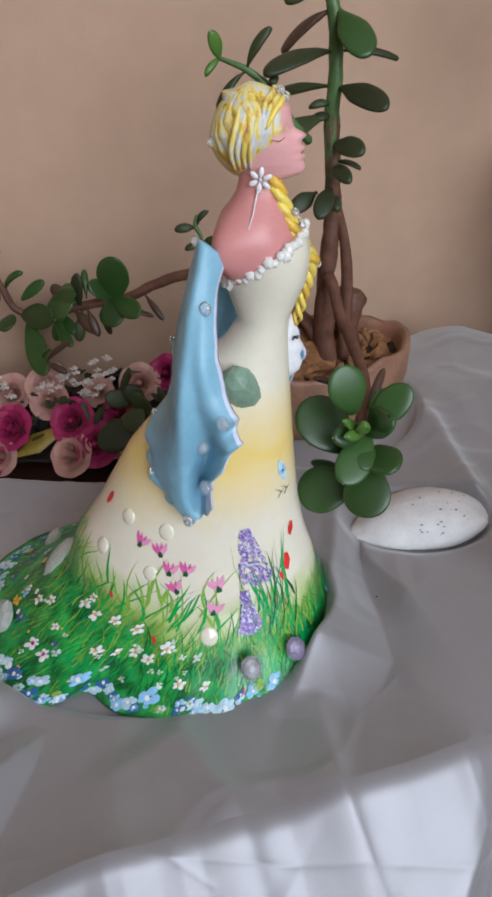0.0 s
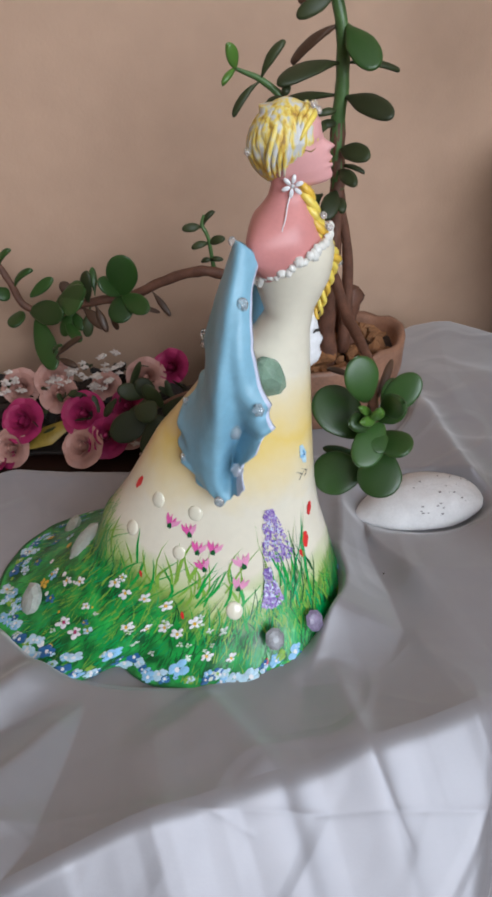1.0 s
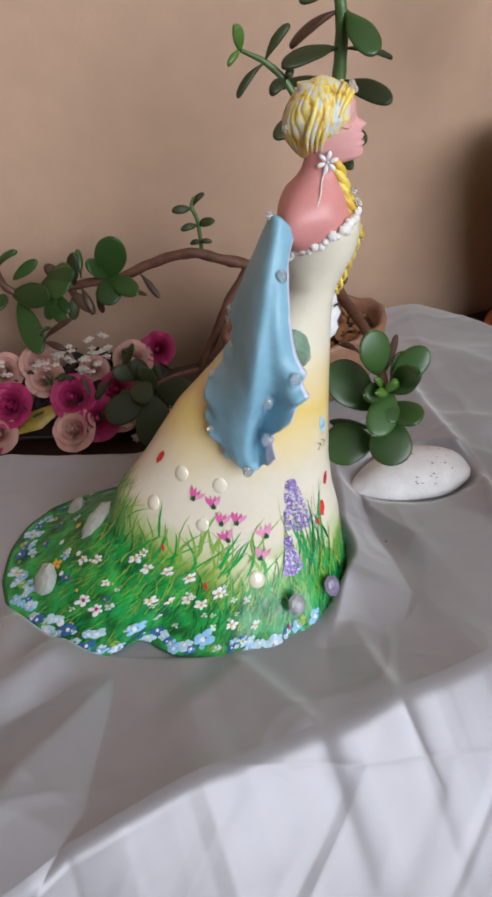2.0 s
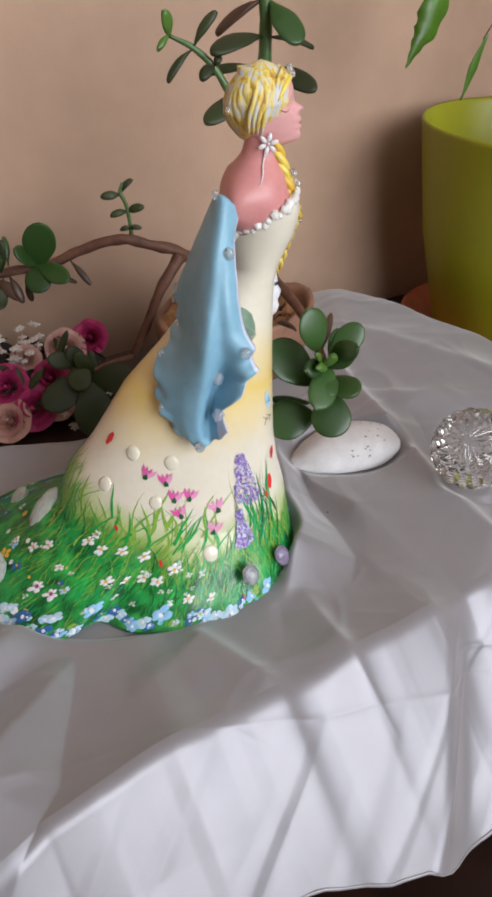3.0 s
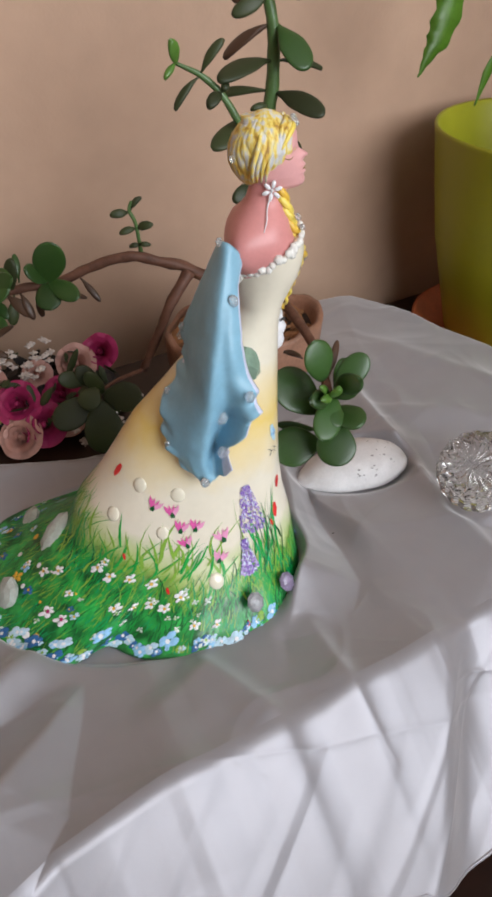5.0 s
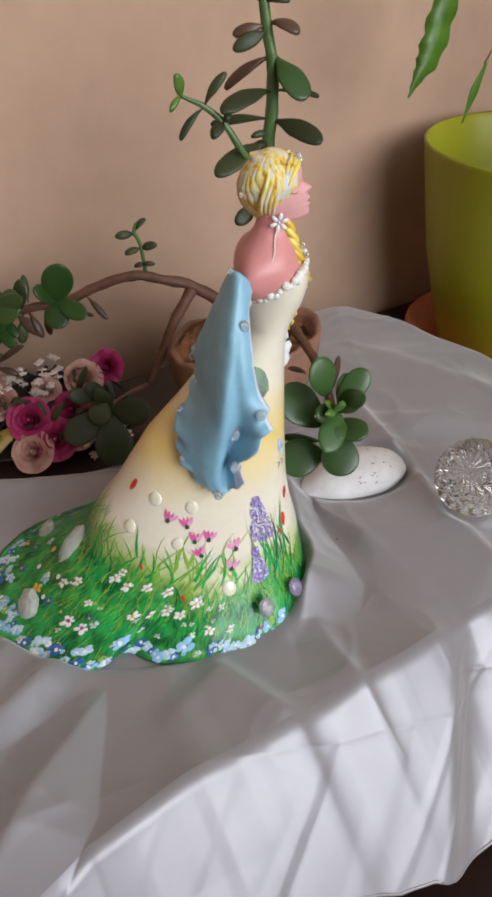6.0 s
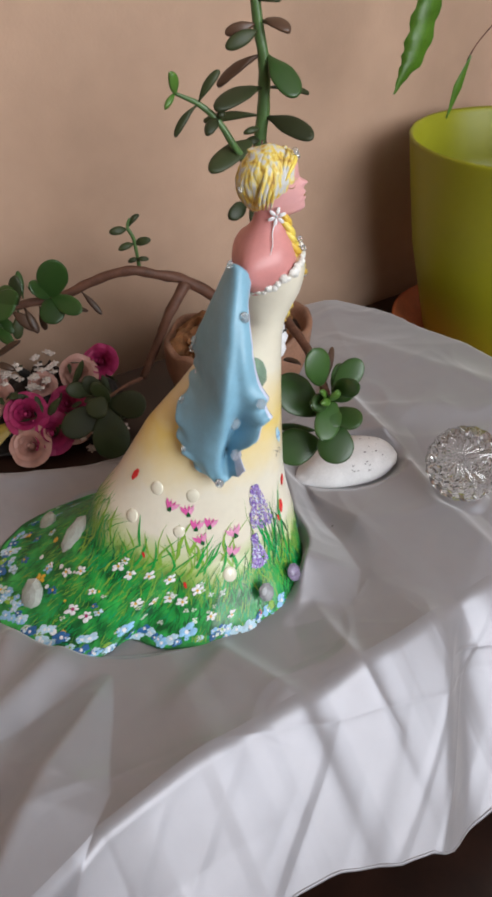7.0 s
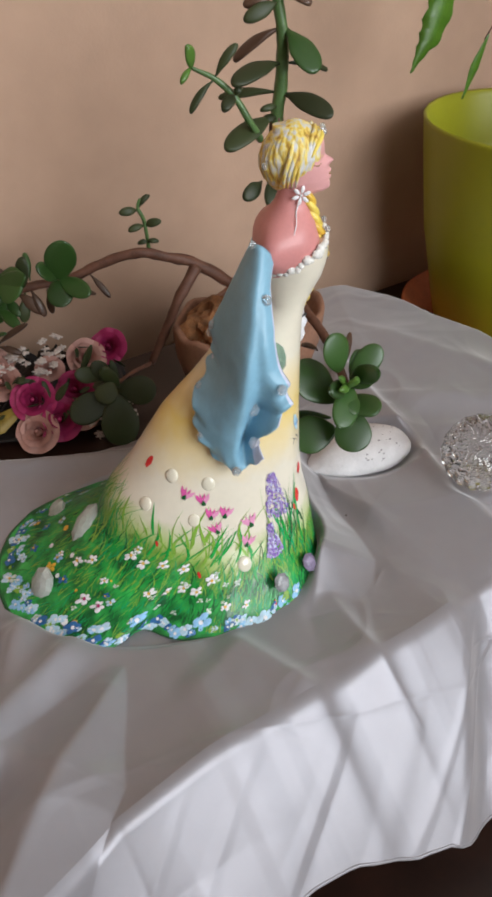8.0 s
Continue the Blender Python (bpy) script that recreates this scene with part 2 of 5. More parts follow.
def bm_ball(bm, m, mi=0, seg=12, rings=8, smooth=True):
    r = bmesh.ops.create_uvsphere(bm, u_segments=seg, v_segments=rings, radius=1.0, matrix=m)
    for fc in {q for v in r["verts"] for q in v.link_faces}:
        fc.material_index, fc.smooth = mi, smooth


def bm_box(bm, lo, hi, mi=0, bev=0.0):
    r = bmesh.ops.create_cube(bm, size=1.0)
    for v in r["verts"]:
        v.co = Vector([lo[i] + (v.co[i] + 0.5) * (hi[i] - lo[i]) for i in range(3)])
    fs = {q for v in r["verts"] for q in v.link_faces}
    for fc in fs:
        fc.material_index = mi
    if bev:
        bmesh.ops.bevel(bm, geom=list({e for v in r["verts"] for e in v.link_edges}), offset=bev, segments=2, affect="EDGES")


def finish(bm, name, mats):
    bmesh.ops.recalc_face_normals(bm, faces=bm.faces[:])
    me = bpy.data.meshes.new(name)
    bm.to_mesh(me)
    bm.free()
    for m in mats if isinstance(mats, (list, tuple)) else [mats]:
        me.materials.append(m)
    return me


def part(name, bm, material, parent=None, label=""):
    ob = new(name, finish(bm, name, material))
    if parent:
        ob.parent = parent
    return tagged(ob, label)


def thing(name, place, label, category, group="", kind=""):
    ob = new(name)
    ob.location = place
    ob.empty_display_size = 0.02
    return tagged(ob, label, category, group, kind)


# ---- room ----
def slab(name, lo, hi, material, label, category):
    bm = bmesh.new()
    bm_box(bm, lo, hi)
    ob = part(name, bm, material)
    ob.matrix_world = ROOM
    return tagged(ob, label, category, kind="structure")


WALL_V, FRONT_V, SIDE_W, SIDE_E, FLOOR_Z, CEIL_Z = 0.433, -2.1, 2.3, 2.8, -0.80, 2.20
slab("wall_north", (-SIDE_W, WALL_V, FLOOR_Z), (SIDE_E, WALL_V + 0.12, CEIL_Z), M_WALL, "beige pink plastered wall behind the plants", "wall")
slab("wall_west", (-SIDE_W - 0.12, FRONT_V - 0.12, FLOOR_Z), (-SIDE_W, WALL_V + 0.12, CEIL_Z), M_WALL, "plain beige side wall of the room", "wall")
slab("wall_east", (SIDE_E, FRONT_V - 0.12, FLOOR_Z), (SIDE_E + 0.12, WALL_V + 0.12, CEIL_Z), M_WALL, "plain beige side wall of the room", "wall")
bm = bmesh.new()
for lo, hi in (((-SIDE_W, FLOOR_Z), (-0.40, CEIL_Z)), ((1.60, FLOOR_Z), (SIDE_E, CEIL_Z)), ((-0.40, FLOOR_Z), (1.60, 0.375)), ((-0.40, 2.025), (1.60, CEIL_Z))):
    bm_box(bm, (lo[0], FRONT_V - 0.12, lo[1]), (hi[0], FRONT_V, hi[1]))
ob = part("wall_south", bm, M_WALL)
ob.matrix_world = ROOM
tagged(ob, "plain beige wall with a window opening", "wall", kind="structure")
slab("floor", (-SIDE_W - 0.12, FRONT_V - 0.12, FLOOR_Z - 0.1), (SIDE_E + 0.12, WALL_V + 0.12, FLOOR_Z), M_FLOOR, "brown wooden floor of the room", "floor")
slab("ceiling", (-SIDE_W - 0.12, FRONT_V - 0.12, CEIL_Z), (SIDE_E + 0.12, WALL_V + 0.12, CEIL_Z + 0.1), M_CEIL, "plain pale ceiling of the room", "ceiling")


# ---- the chest under the cloth ----
def build_chest():
    top = thing("wooden_chest", T(0, 0, FLOOR_Z), "dark brown wooden chest under the satin cloth", "chest")
    top.rotation_euler = (0, 0, radians(24))
    h = -FLOOR_Z - 0.062
    bm = bmesh.new()
    bm_box(bm, (-0.75, -0.098, h - 0.028), (0.355, 0.345, h), bev=0.005)
    part("tabletop", bm, M_WOOD, top)
    bm = bmesh.new()
    bm_box(bm, (-0.75, 0.165, h - 0.002), (0.355, 0.345, h + 0.0614), bev=0.004)
    part("back_step", bm, M_WOOD, top)
    bm = bmesh.new()
    bm_box(bm, (-0.72, -0.078, 0.0), (0.335, 0.335, h - 0.03), bev=0.003)
    part("body", bm, M_WOOD, top)
    bm = bmesh.new()
    bm_box(bm, (-0.72, -0.31, 0.0), (0.34, -0.080, h - 0.27), bev=0.004)
    part("base", bm, M_WOOD, top)
    bm = bmesh.new()
    bm_box(bm, (-0.735, -0.325, h - 0.269), (0.352, -0.080, h - 0.245), bev=0.006)
    part("ledge", bm, M_WOOD, top)
    for i in range(4):
        u = -0.705 + 0.26 * i
        bm = bmesh.new()
        bm_box(bm, (u, -0.324, 0.06), (u + 0.24, -0.3115, h - 0.29), bev=0.004)
        bm_box(bm, (u + 0.05, -0.329, 0.11), (u + 0.19, -0.3245, h - 0.34), bev=0.003)
        part("door", bm, M_WOOD, top)
        bm = bmesh.new()
        bm_box(bm, (u, -0.091, h - 0.18), (u + 0.24, -0.0795, h - 0.045), bev=0.004)
        drawer = part("drawer", bm, M_WOOD, top)
        bm = bmesh.new()
        bm_ball(bm, Matrix.Translation((u + 0.12, -0.098, h - 0.11)) @ Matrix.Scale(0.008, 4))
        part("knob", bm, M_WOOD, drawer)
    return top


build_chest()


# ---- satin cloth ----
def edge_v(u):
    """The straight line along the chest where the cloth turns over its edge."""
    return float(np.interp(u, (-0.34, -0.28, -0.22, -0.15, -0.05, 0.03, 0.12, 0.45), (-0.200, -0.172, -0.150, -0.143, -0.143, -0.143, -0.138, -0.130))) + 0.0018 * noise.noise(Vector((u * 17, 0.7, 5.1)))


def fall_profile():
    """Distance outwards and downwards along the cloth from the edge: a tight turn, then a straight slanting fall."""
    out, drop, rows = 0.0, 0.0, [(0.0, 0.0, 0.0)]
    for i in range(1, 241):
        k = min(1.0, i / 15.0)
        a = radians(4 + 37 * k * k * (3 - 2 * k) + 4 * min(1.0, i / 140))
        out, drop = out + 0.001 * math.cos(a), drop + 0.001 * math.sin(a)
        rows.append((0.001 * i, out, drop))
    return np.array(rows)


FALL = fall_profile()


def seg_ridge(x, y, a, b, height, width, bend=0.0, lee=None):
    """Height of a crisp fold along the line from a to b, fading towards its ends; lee: half width on its right-hand side."""
    dx, dy = b[0] - a[0], b[1] - a[1]
    ln = math.hypot(dx, dy)
    t = ((x - a[0]) * dx + (y - a[1]) * dy) / ln / ln
    if t < -0.4 or t > 1.4:
        return 0.0
    d = ((x - a[0]) * -dy + (y - a[1]) * dx) / ln + bend * math.sin(math.pi * min(max(t, 0), 1)) * ln
    fade = min(1.0, max(0.0, (t + 0.25) / 0.35)) * min(1.0, max(0.0, (1.3 - t) / 0.4))
    fade = fade * fade * (3 - 2 * fade)
    w = width if d > 0 or not lee else lee
    e = 0.30 * width + 0.0014
    return 0.88 * height * fade * math.exp(-((math.hypot(d, e) - e) / w) ** 1.15)


STONE_Z = -0.011
FOLDS = [  # from, to, height, half width, bend, half width on the other side
    ((0.132, 0.245), (0.176, 0.085), 0.012, 0.007, 0.02, 0.032),
    ((0.176, 0.085), (0.208, -0.030), 0.004, 0.006, 0.0, 0.028),
    ((0.036, -0.080), (0.052, -0.132), 0.006, 0.006, 0.0, 0.018),
    ((-0.172, -0.092), (-0.245, -0.210), 0.018, 0.011, 0.03, 0.010),
    ((-0.212, -0.070), (-0.226, -0.18), 0.022, 0.018, 0.0, 0.009),
    ((-0.25, -0.06), (-0.33, -0.15), 0.020, 0.018, 0.0, 0.010),
    ((-0.050, -0.106), (-0.004, -0.154), 0.011, 0.009, 0.0, 0.036),
    ((-0.32, 0.136), (-0.10, 0.129), 0.012, 0.007, 0.02, 0.018),
    ((0.160, 0.188), (0.40, 0.150), 0.0045, 0.012, 0.0, 0.050),
    ((0.20, 0.30), (0.33, 0.19), 0.006, 0.012, 0.0, 0.03),
]


def tent(u, v):
    """A long fold that widens from the pinch at the hem of the dress: a crisp face to the right, a long slope to the left."""
    du, dv = u + 0.170, v + 0.048
    s = max(0.0, -0.735 * du - 0.675 * dv)
    d = 0.675 * du - 0.735 * dv + 0.005 * noise.noise(Vector((u * 14, v * 14, 6.1))) * min(1.0, s / 0.05)
    if -0.735 * du - 0.675 * dv < 0:
        d = math.copysign(math.hypot(du, dv), d)
    w = 0.003 + 0.40 * min(s, 0.085)
    h = 0.78 * w * min(1.0, s / 0.02) ** 0.5
    far = w if d > 0 else 0.008 + 1.1 * w
    k = math.hypot(d / far, 0.10)
    return h * max(0.0, 1.06 - k)


def cloth_height(x, y):
    z = sum(seg_ridge(x, y, *q) for q in FOLDS)
    z += tent(C24 * x + S24 * y, C24 * y - S24 * x)
    # beside the dress: a facet that leans on its hem, a hollow past the facet's foot, then a flat strip from the stone to the front corner
    foot = float(np.interp(y, (-0.085, -0.068, -0.037, 0.005, 0.044, 0.10), (0.056, 0.074, 0.086, 0.077, 0.066, 0.062)))
    crest = float(np.interp(y, (-0.085, -0.068, -0.042, -0.008, 0.059, 0.117), (0.016, 0.024, 0.033, 0.039, 0.043, 0.043)))
    rim = float(np.interp(y, (-0.10, -0.069, -0.045, -0.011, 0.02, 0.063, 0.09), (0.185, 0.153, 0.131, 0.115, 0.099, 0.068, 0.064)))
    low = float(np.interp(y, (-0.135, -0.07, 0.03, 0.08), (0.0, -0.008, -0.013, -0.012)))
    strip = float(np.interp(y, (-0.09, -0.06, 0.02, 0.08), (-0.005, -0.002, 0.001, -0.009)))
    on = min(1.0, max(0.0, (0.135 - y) / 0.04)) * min(1.0, max(0.0, (y + 0.145) / 0.03))
    if x > crest:
        q = min(1.0, max(0.0, (x - foot) / (rim - foot)))
        q -= 0.05 * math.sin(2 * math.pi * q)
        part_z = low + (strip - low) * q
        steep = max(0.0, (foot - x) / (foot - crest))
        high = (0.62 * (foot - crest) + 0.004) * min(1.0, max(0.0, (y + 0.090) / 0.06))
        z += on * (part_z + high * (steep ** 1.25 if steep > 0 else 0.0))
    else:
        high = (0.62 * (foot - crest) + 0.004) * min(1.0, max(0.0, (y + 0.090) / 0.06))
        z += on * (low + high) * math.exp(-((crest - x) / 0.009) ** 2)
    # past the strip's right-hand edge it steps down to where the glass stands
    edge = float(np.interp(y, (-0.05, -0.031, 0.021, 0.077, 0.133, 0.198), (0.216, 0.208, 0.188, 0.176, 0.171, 0.156)))
    if -0.06 < y < 0.19:
        k = min(1.0, (y + 0.06) / 0.04, (0.19 - y) / 0.05)
        z -= 0.32 * min(max(0.0, x - edge), 0.028) * k * k * (3 - 2 * k)
    past = (x - 0.180) * 0.821 + (y + 0.058) * -0.570
    if past > 0:
        z -= 0.36 * past * past / (past + 0.014)
    # behind the crest the cloth climbs towards its back border
    behind = ((x - 0.162) * 0.153 + (y - 0.197) * 0.988)
    if behind > 0:
        z += 0.11 * min(behind, 0.11) * min(1.0, max(0.0, (x - 0.105) / 0.06))
    z += 0.003 * (noise.noise(Vector((x * 11, y * 11, 3.1))) + 0.35) + 0.0006 * noise.noise(Vector((x * 38, y * 38, 1.7)))
    z += 0.0016 * max(0.0, 1 - 6 * abs(noise.noise(Vector((x * 7.5 + y * 3, y * 6.5 - x * 2, 8.3)))))
    z += 0.0010 * max(0.0, 1 - 6 * abs(noise.noise(Vector((x * 16 - y * 5, y * 15, 2.9)))))
    return z


def inside_feet(x, y):
    """How far the cloth is pressed flat by what stands on it (1 under a thing, 0 away from it), and at which level."""
    k, level = 0.0, 0.0006
    for cx, cy, rx, ry, soft, z in ((-0.10, 0.003, 0.140, 0.100, 0.07, 0.0006), (0.112, 0.104, 0.050, 0.029, 0.45, STONE_Z), (0.209, 0.040, 0.022, 0.022, 0.5, 0.0006), (0.02, 0.27, 0.10, 0.10, 0.1, 0.0008), (-0.26, 0.24, 0.14, 0.08, 0.1, 0.0008)):
        d = math.hypot((x - cx) / rx, (y - cy) / ry)
        q = min(1.0, max(0.0, (1.05 + soft - 0.07 - d) / soft))
        if q > k:
            k, level = q, z
    return k * k * (3 - 2 * k) if 0 < k < 1 else k, level


CREASES = [  # ironed creases on the spread cloth: from, to, height
    ((-0.30, 0.056), (0.14, -0.090), 0.0006),
    ((-0.006, 0.000), (0.002, -0.075), 0.0008),
    ((0.030, 0.046), (0.062, 0.062), 0.0012),
    ((0.020, 0.030), (0.050, 0.005), 0.0008),
    ((-0.11, -0.005), (-0.085, -0.030), 0.0008),
    ((0.075, -0.045), (0.160, -0.062), 0.0012),
]


def crease(u, w):
    z = 0.0
    for a, b, h in CREASES:
        dx, dy = b[0] - a[0], b[1] - a[1]
        ln = math.hypot(dx, dy)
        t = ((u - a[0]) * dx + (w - a[1]) * dy) / ln / ln
        if 0 < t < 1:
            d = abs((u - a[0]) * -dy + (w - a[1]) * dx) / ln
            if d < 0.012:
                z += h * min(1.0, 6 * t, 6 * (1 - t)) * math.exp(-d / 0.0022) * (0.75 + 0.5 * noise.noise(Vector((u * 40, w * 40, 3.3))))
    return z


def cloth_point(u, w):
    """w: arc length from the table's edge; positive on the top towards the wall, negative down the front."""
    ev = edge_v(u)
    lift = float(np.interp(u, (-0.24, -0.19, -0.14, -0.09, -0.04, 0.02, 0.07, 0.11), (0.014, 0.020, 0.020, 0.010, 0.006, 0.010, 0.010, 0.0)))
    hem = -lift + float(np.interp(u, [-0.500, -0.124, -0.107, -0.089, -0.062, -0.041, -0.013, 0.016, 0.043, 0.068, 0.300], [-0.0565, -0.0615, -0.0650, -0.0685, -0.0780, -0.0880, -0.0925, -0.1100, -0.1150, -0.1110, -0.0990]))
    q = T(u, ev)
    if w >= 0:
        p = T(u, ev + w)
        k, level = inside_feet(p.x, p.y)
        z = (1 - k) * (cloth_height(p.x, p.y) + 0.0006 + lift * math.exp(-w / 0.048) + crease(u, w)) + k * level
        k = min(1.0, max(0.0, (ev + w - 0.10) / 0.06))
        z += k * k * (3 - 2 * k) * (max(z, 0.0008) - z)
        return Vector((p.x, p.y, z))
    # a tight turn over the edge, then it hangs outwards with slanting flutes that grow towards the hem
    way = float(np.interp(-hem, FALL[:, 2], FALL[:, 0])) * -w / 0.25
    out, drop = float(np.interp(way, FALL[:, 0], FALL[:, 1])), float(np.interp(way, FALL[:, 0], FALL[:, 2]))
    lean = u + 1.5 * drop
    n1 = noise.noise(Vector((lean * 6, drop * 2.5, 0.2)))
    flute = 0.0016 * abs(math.sin(lean * 19 + 0.4 + 2.6 * n1)) ** 0.9 + 0.004 * noise.noise(Vector((lean * 8, drop * 3, 7.7)))
    flute += 0.0010 * max(0.0, 1 - 5 * abs(noise.noise(Vector((lean * 17, drop * 5, 4.4)))))
    # below the corner a slanting band turns away from the light; past the middle the fall turns away from the window
    wide = 0.030 + 0.28 * drop
    k = min(1.0, max(0.0, (u - 0.080 + 0.85 * drop) / wide))
    k2 = min(1.0, max(0.0, (u - 0.080 + 0.85 * drop - wide) / (1.3 * wide)))
    flute -= min(0.42 * wide, 0.024) * (k * k * (3 - 2 * k) - k2 * k2 * (3 - 2 * k2)) + 0.09 * max(0.0, -0.07 - u)
    out += flute * min(1.0, drop / 0.045) ** 0.8 + 0.7 * crease(u, -way)
    p = T(u, ev - out)
    k = (cloth_height(q.x, q.y) - tent(u, ev)) * math.exp(-drop / 0.09) + tent(u, ev - out)
    return Vector((p.x, p.y, 0.0006 + lift - drop + k + 0.6 * crease(u, -way)))


def build_cloth():
    bm = bmesh.new()
    us = np.concatenate([np.linspace(-0.62, -0.34, 60)[:-1], np.linspace(-0.34, 0.25, 420)[:-1], np.linspace(0.25, 0.40, 70)])
    ws = list(-0.25 * np.linspace(1, 0, 130) ** 1.4) + list(0.470 * np.linspace(0, 1, 270)[1:] ** 1.2)
    rows = []
    for w in ws:
        row = []
        for u in us:
            # the right border runs outwards towards the front, the back border stops short of the wall
            k = (u + 0.62) / 1.02
            far = float(np.interp(u, (-0.3, -0.15, -0.09, 0.07, 0.11), (0.250, 0.232, 0.190, 0.190, 0.340)))
            right = float(np.interp(edge_v(0.35) + max(w, 0), [-0.2, 0.09, 0.224, 0.315, 0.345], [0.47, 0.413, 0.384, 0.345, 0.29])) - 0.006 * noise.noise(Vector((w * 14, 0, 5)))
            p = cloth_point(-0.62 + min(1.0, k * 1.06) * (right + 0.62), w if w < 0 else w * (far - edge_v(u)) / 0.470)
            over = max(0.0, k * 1.06 - 1.0) / 0.06
            p += T(0.012 * math.sin(over * 1.5), 0, -0.10 * over ** 1.3)
            row.append(bm.verts.new(p))
        rows.append(row)
    for a, b in zip(rows, rows[1:]):
        for i in range(len(us) - 1):
            bm.faces.new((a[i], a[i + 1], b[i + 1], b[i])).smooth = True
    ob = part("satin_cloth", bm, M_SATIN)
    sm = ob.modifiers.new("thickness", "SOLIDIFY")
    sm.thickness, sm.offset = 0.0008, -1
    tagged(ob, "pale lilac grey satin cloth with soft folds draped over the chest", "cloth")
    # rolled hem along the front
    bm = bmesh.new()
    pts = [cloth_point(u, -0.25) for u in np.linspace(-0.62, 0.44, 120)]
    bm_tube(bm, pts, [0.0016] * 2, n=6, steps=1)
    part("hem", bm, M_SATIN, ob)
    return ob


build_cloth()

# ---- jade plant in its clay planter ----
# leaves: stalk, tip, width
UPPER = [
    (0.04, 0.23, 0.382, 0.012, 0.23, 0.376, 0.0091),
    (0.042, 0.23, 0.383, 0.063, 0.21, 0.378, 0.0128),
    (0.038, 0.23, 0.397, 0.057, 0.22, 0.399, 0.0091),
    (0.037, 0.23, 0.397, 0.01, 0.22, 0.409, 0.0109),
    (0.042, 0.23, 0.378, 0.011, 0.22, 0.367, 0.011),
    (0.044, 0.23, 0.36, 0.005, 0.24, 0.335, 0.011),
    (0.046, 0.23, 0.36, 0.068, 0.2, 0.332, 0.0221),
    (0.044, 0.23, 0.334, -0.003, 0.19, 0.328, 0.0175),
    (0.046, 0.23, 0.334, 0.09, 0.25, 0.323, 0.0065),
]
MIDDLE = [
    (0.043, 0.23, 0.312, -0.008, 0.25, 0.305, 0.0084),
    (0.045, 0.23, 0.311, 0.081, 0.19, 0.301, 0.0177),
    (0.04, 0.23, 0.293, -0.01, 0.19, 0.279, 0.0188),
    (0.028, 0.23, 0.237, 0.008, 0.21, 0.229, 0.0134),
    (0.042, 0.23, 0.272, 0.065, 0.2, 0.271, 0.0153),
    (0.042, 0.23, 0.259, 0.063, 0.22, 0.255, 0.0052),
    (0.042, 0.23, 0.255, 0.055, 0.2, 0.251, 0.0112),
    (0.041, 0.23, 0.299, 0.025, 0.22, 0.301, 0.0059),
    (0.041, 0.23, 0.289, 0.026, 0.22, 0.292, 0.0076),
    (0.04, 0.23, 0.241, 0.03, 0.2, 0.225, 0.0147),
    (0.04, 0.23, 0.232, 0.045, 0.21, 0.227, 0.0095),
]
TWIG = [
    (-0.016, 0.2, 0.331, 0.003, 0.2, 0.355, 0.0075),
    (-0.017, 0.2, 0.33, -0.038, 0.19, 0.309, 0.0066),
    (-0.035, 0.2, 0.34, -0.037, 0.19, 0.357, 0.0096),
    (-0.035, 0.2, 0.339, -0.044, 0.19, 0.331, 0.0048),
    (-0.0, 0.2, 0.317, -0.012, 0.18, 0.312, 0.0097),
    (-0.0, 0.2, 0.318, 0.005, 0.2, 0.326, 0.0061),
]
CLUSTER = [
    (-0.182, 0.275, 0.132, -0.167, 0.26, 0.181, 0.0302),
    (-0.182, 0.275, 0.134, -0.198, 0.26, 0.156, 0.0184),
    (-0.184, 0.275, 0.133, -0.178, 0.25, 0.114, 0.025),
    (-0.18, 0.275, 0.134, -0.149, 0.25, 0.125, 0.0197),
    (-0.149, 0.275, 0.138, -0.129, 0.26, 0.115, 0.0065),
    (-0.171, 0.275, 0.121, -0.145, 0.28, 0.11, 0.0053),
    (-0.21, 0.275, 0.134, -0.212, 0.29, 0.159, 0.0073),
    (-0.212, 0.275, 0.125, -0.2, 0.26, 0.099, 0.0086),
    (-0.195, 0.275, 0.123, -0.195, 0.28, 0.092, 0.0073),
    (-0.246, 0.27, 0.134, -0.213, 0.25, 0.142, 0.0358),
    (-0.239, 0.275, 0.117, -0.226, 0.26, 0.102, 0.0108),
    (-0.247, 0.27, 0.107, -0.227, 0.25, 0.094, 0.0121),
]
SPROUT = [
    (-0.09, 0.29, 0.195, -0.109, 0.28, 0.197, 0.0083),
    (-0.089, 0.29, 0.197, -0.077, 0.29, 0.21, 0.0058),
    (-0.085, 0.29, 0.178, -0.102, 0.28, 0.178, 0.0071),
    (-0.085, 0.29, 0.178, -0.068, 0.28, 0.186, 0.0084),
    (-0.084, 0.285, 0.162, -0.094, 0.28, 0.164, 0.0052),
    (-0.084, 0.285, 0.163, -0.072, 0.28, 0.165, 0.0052),
]
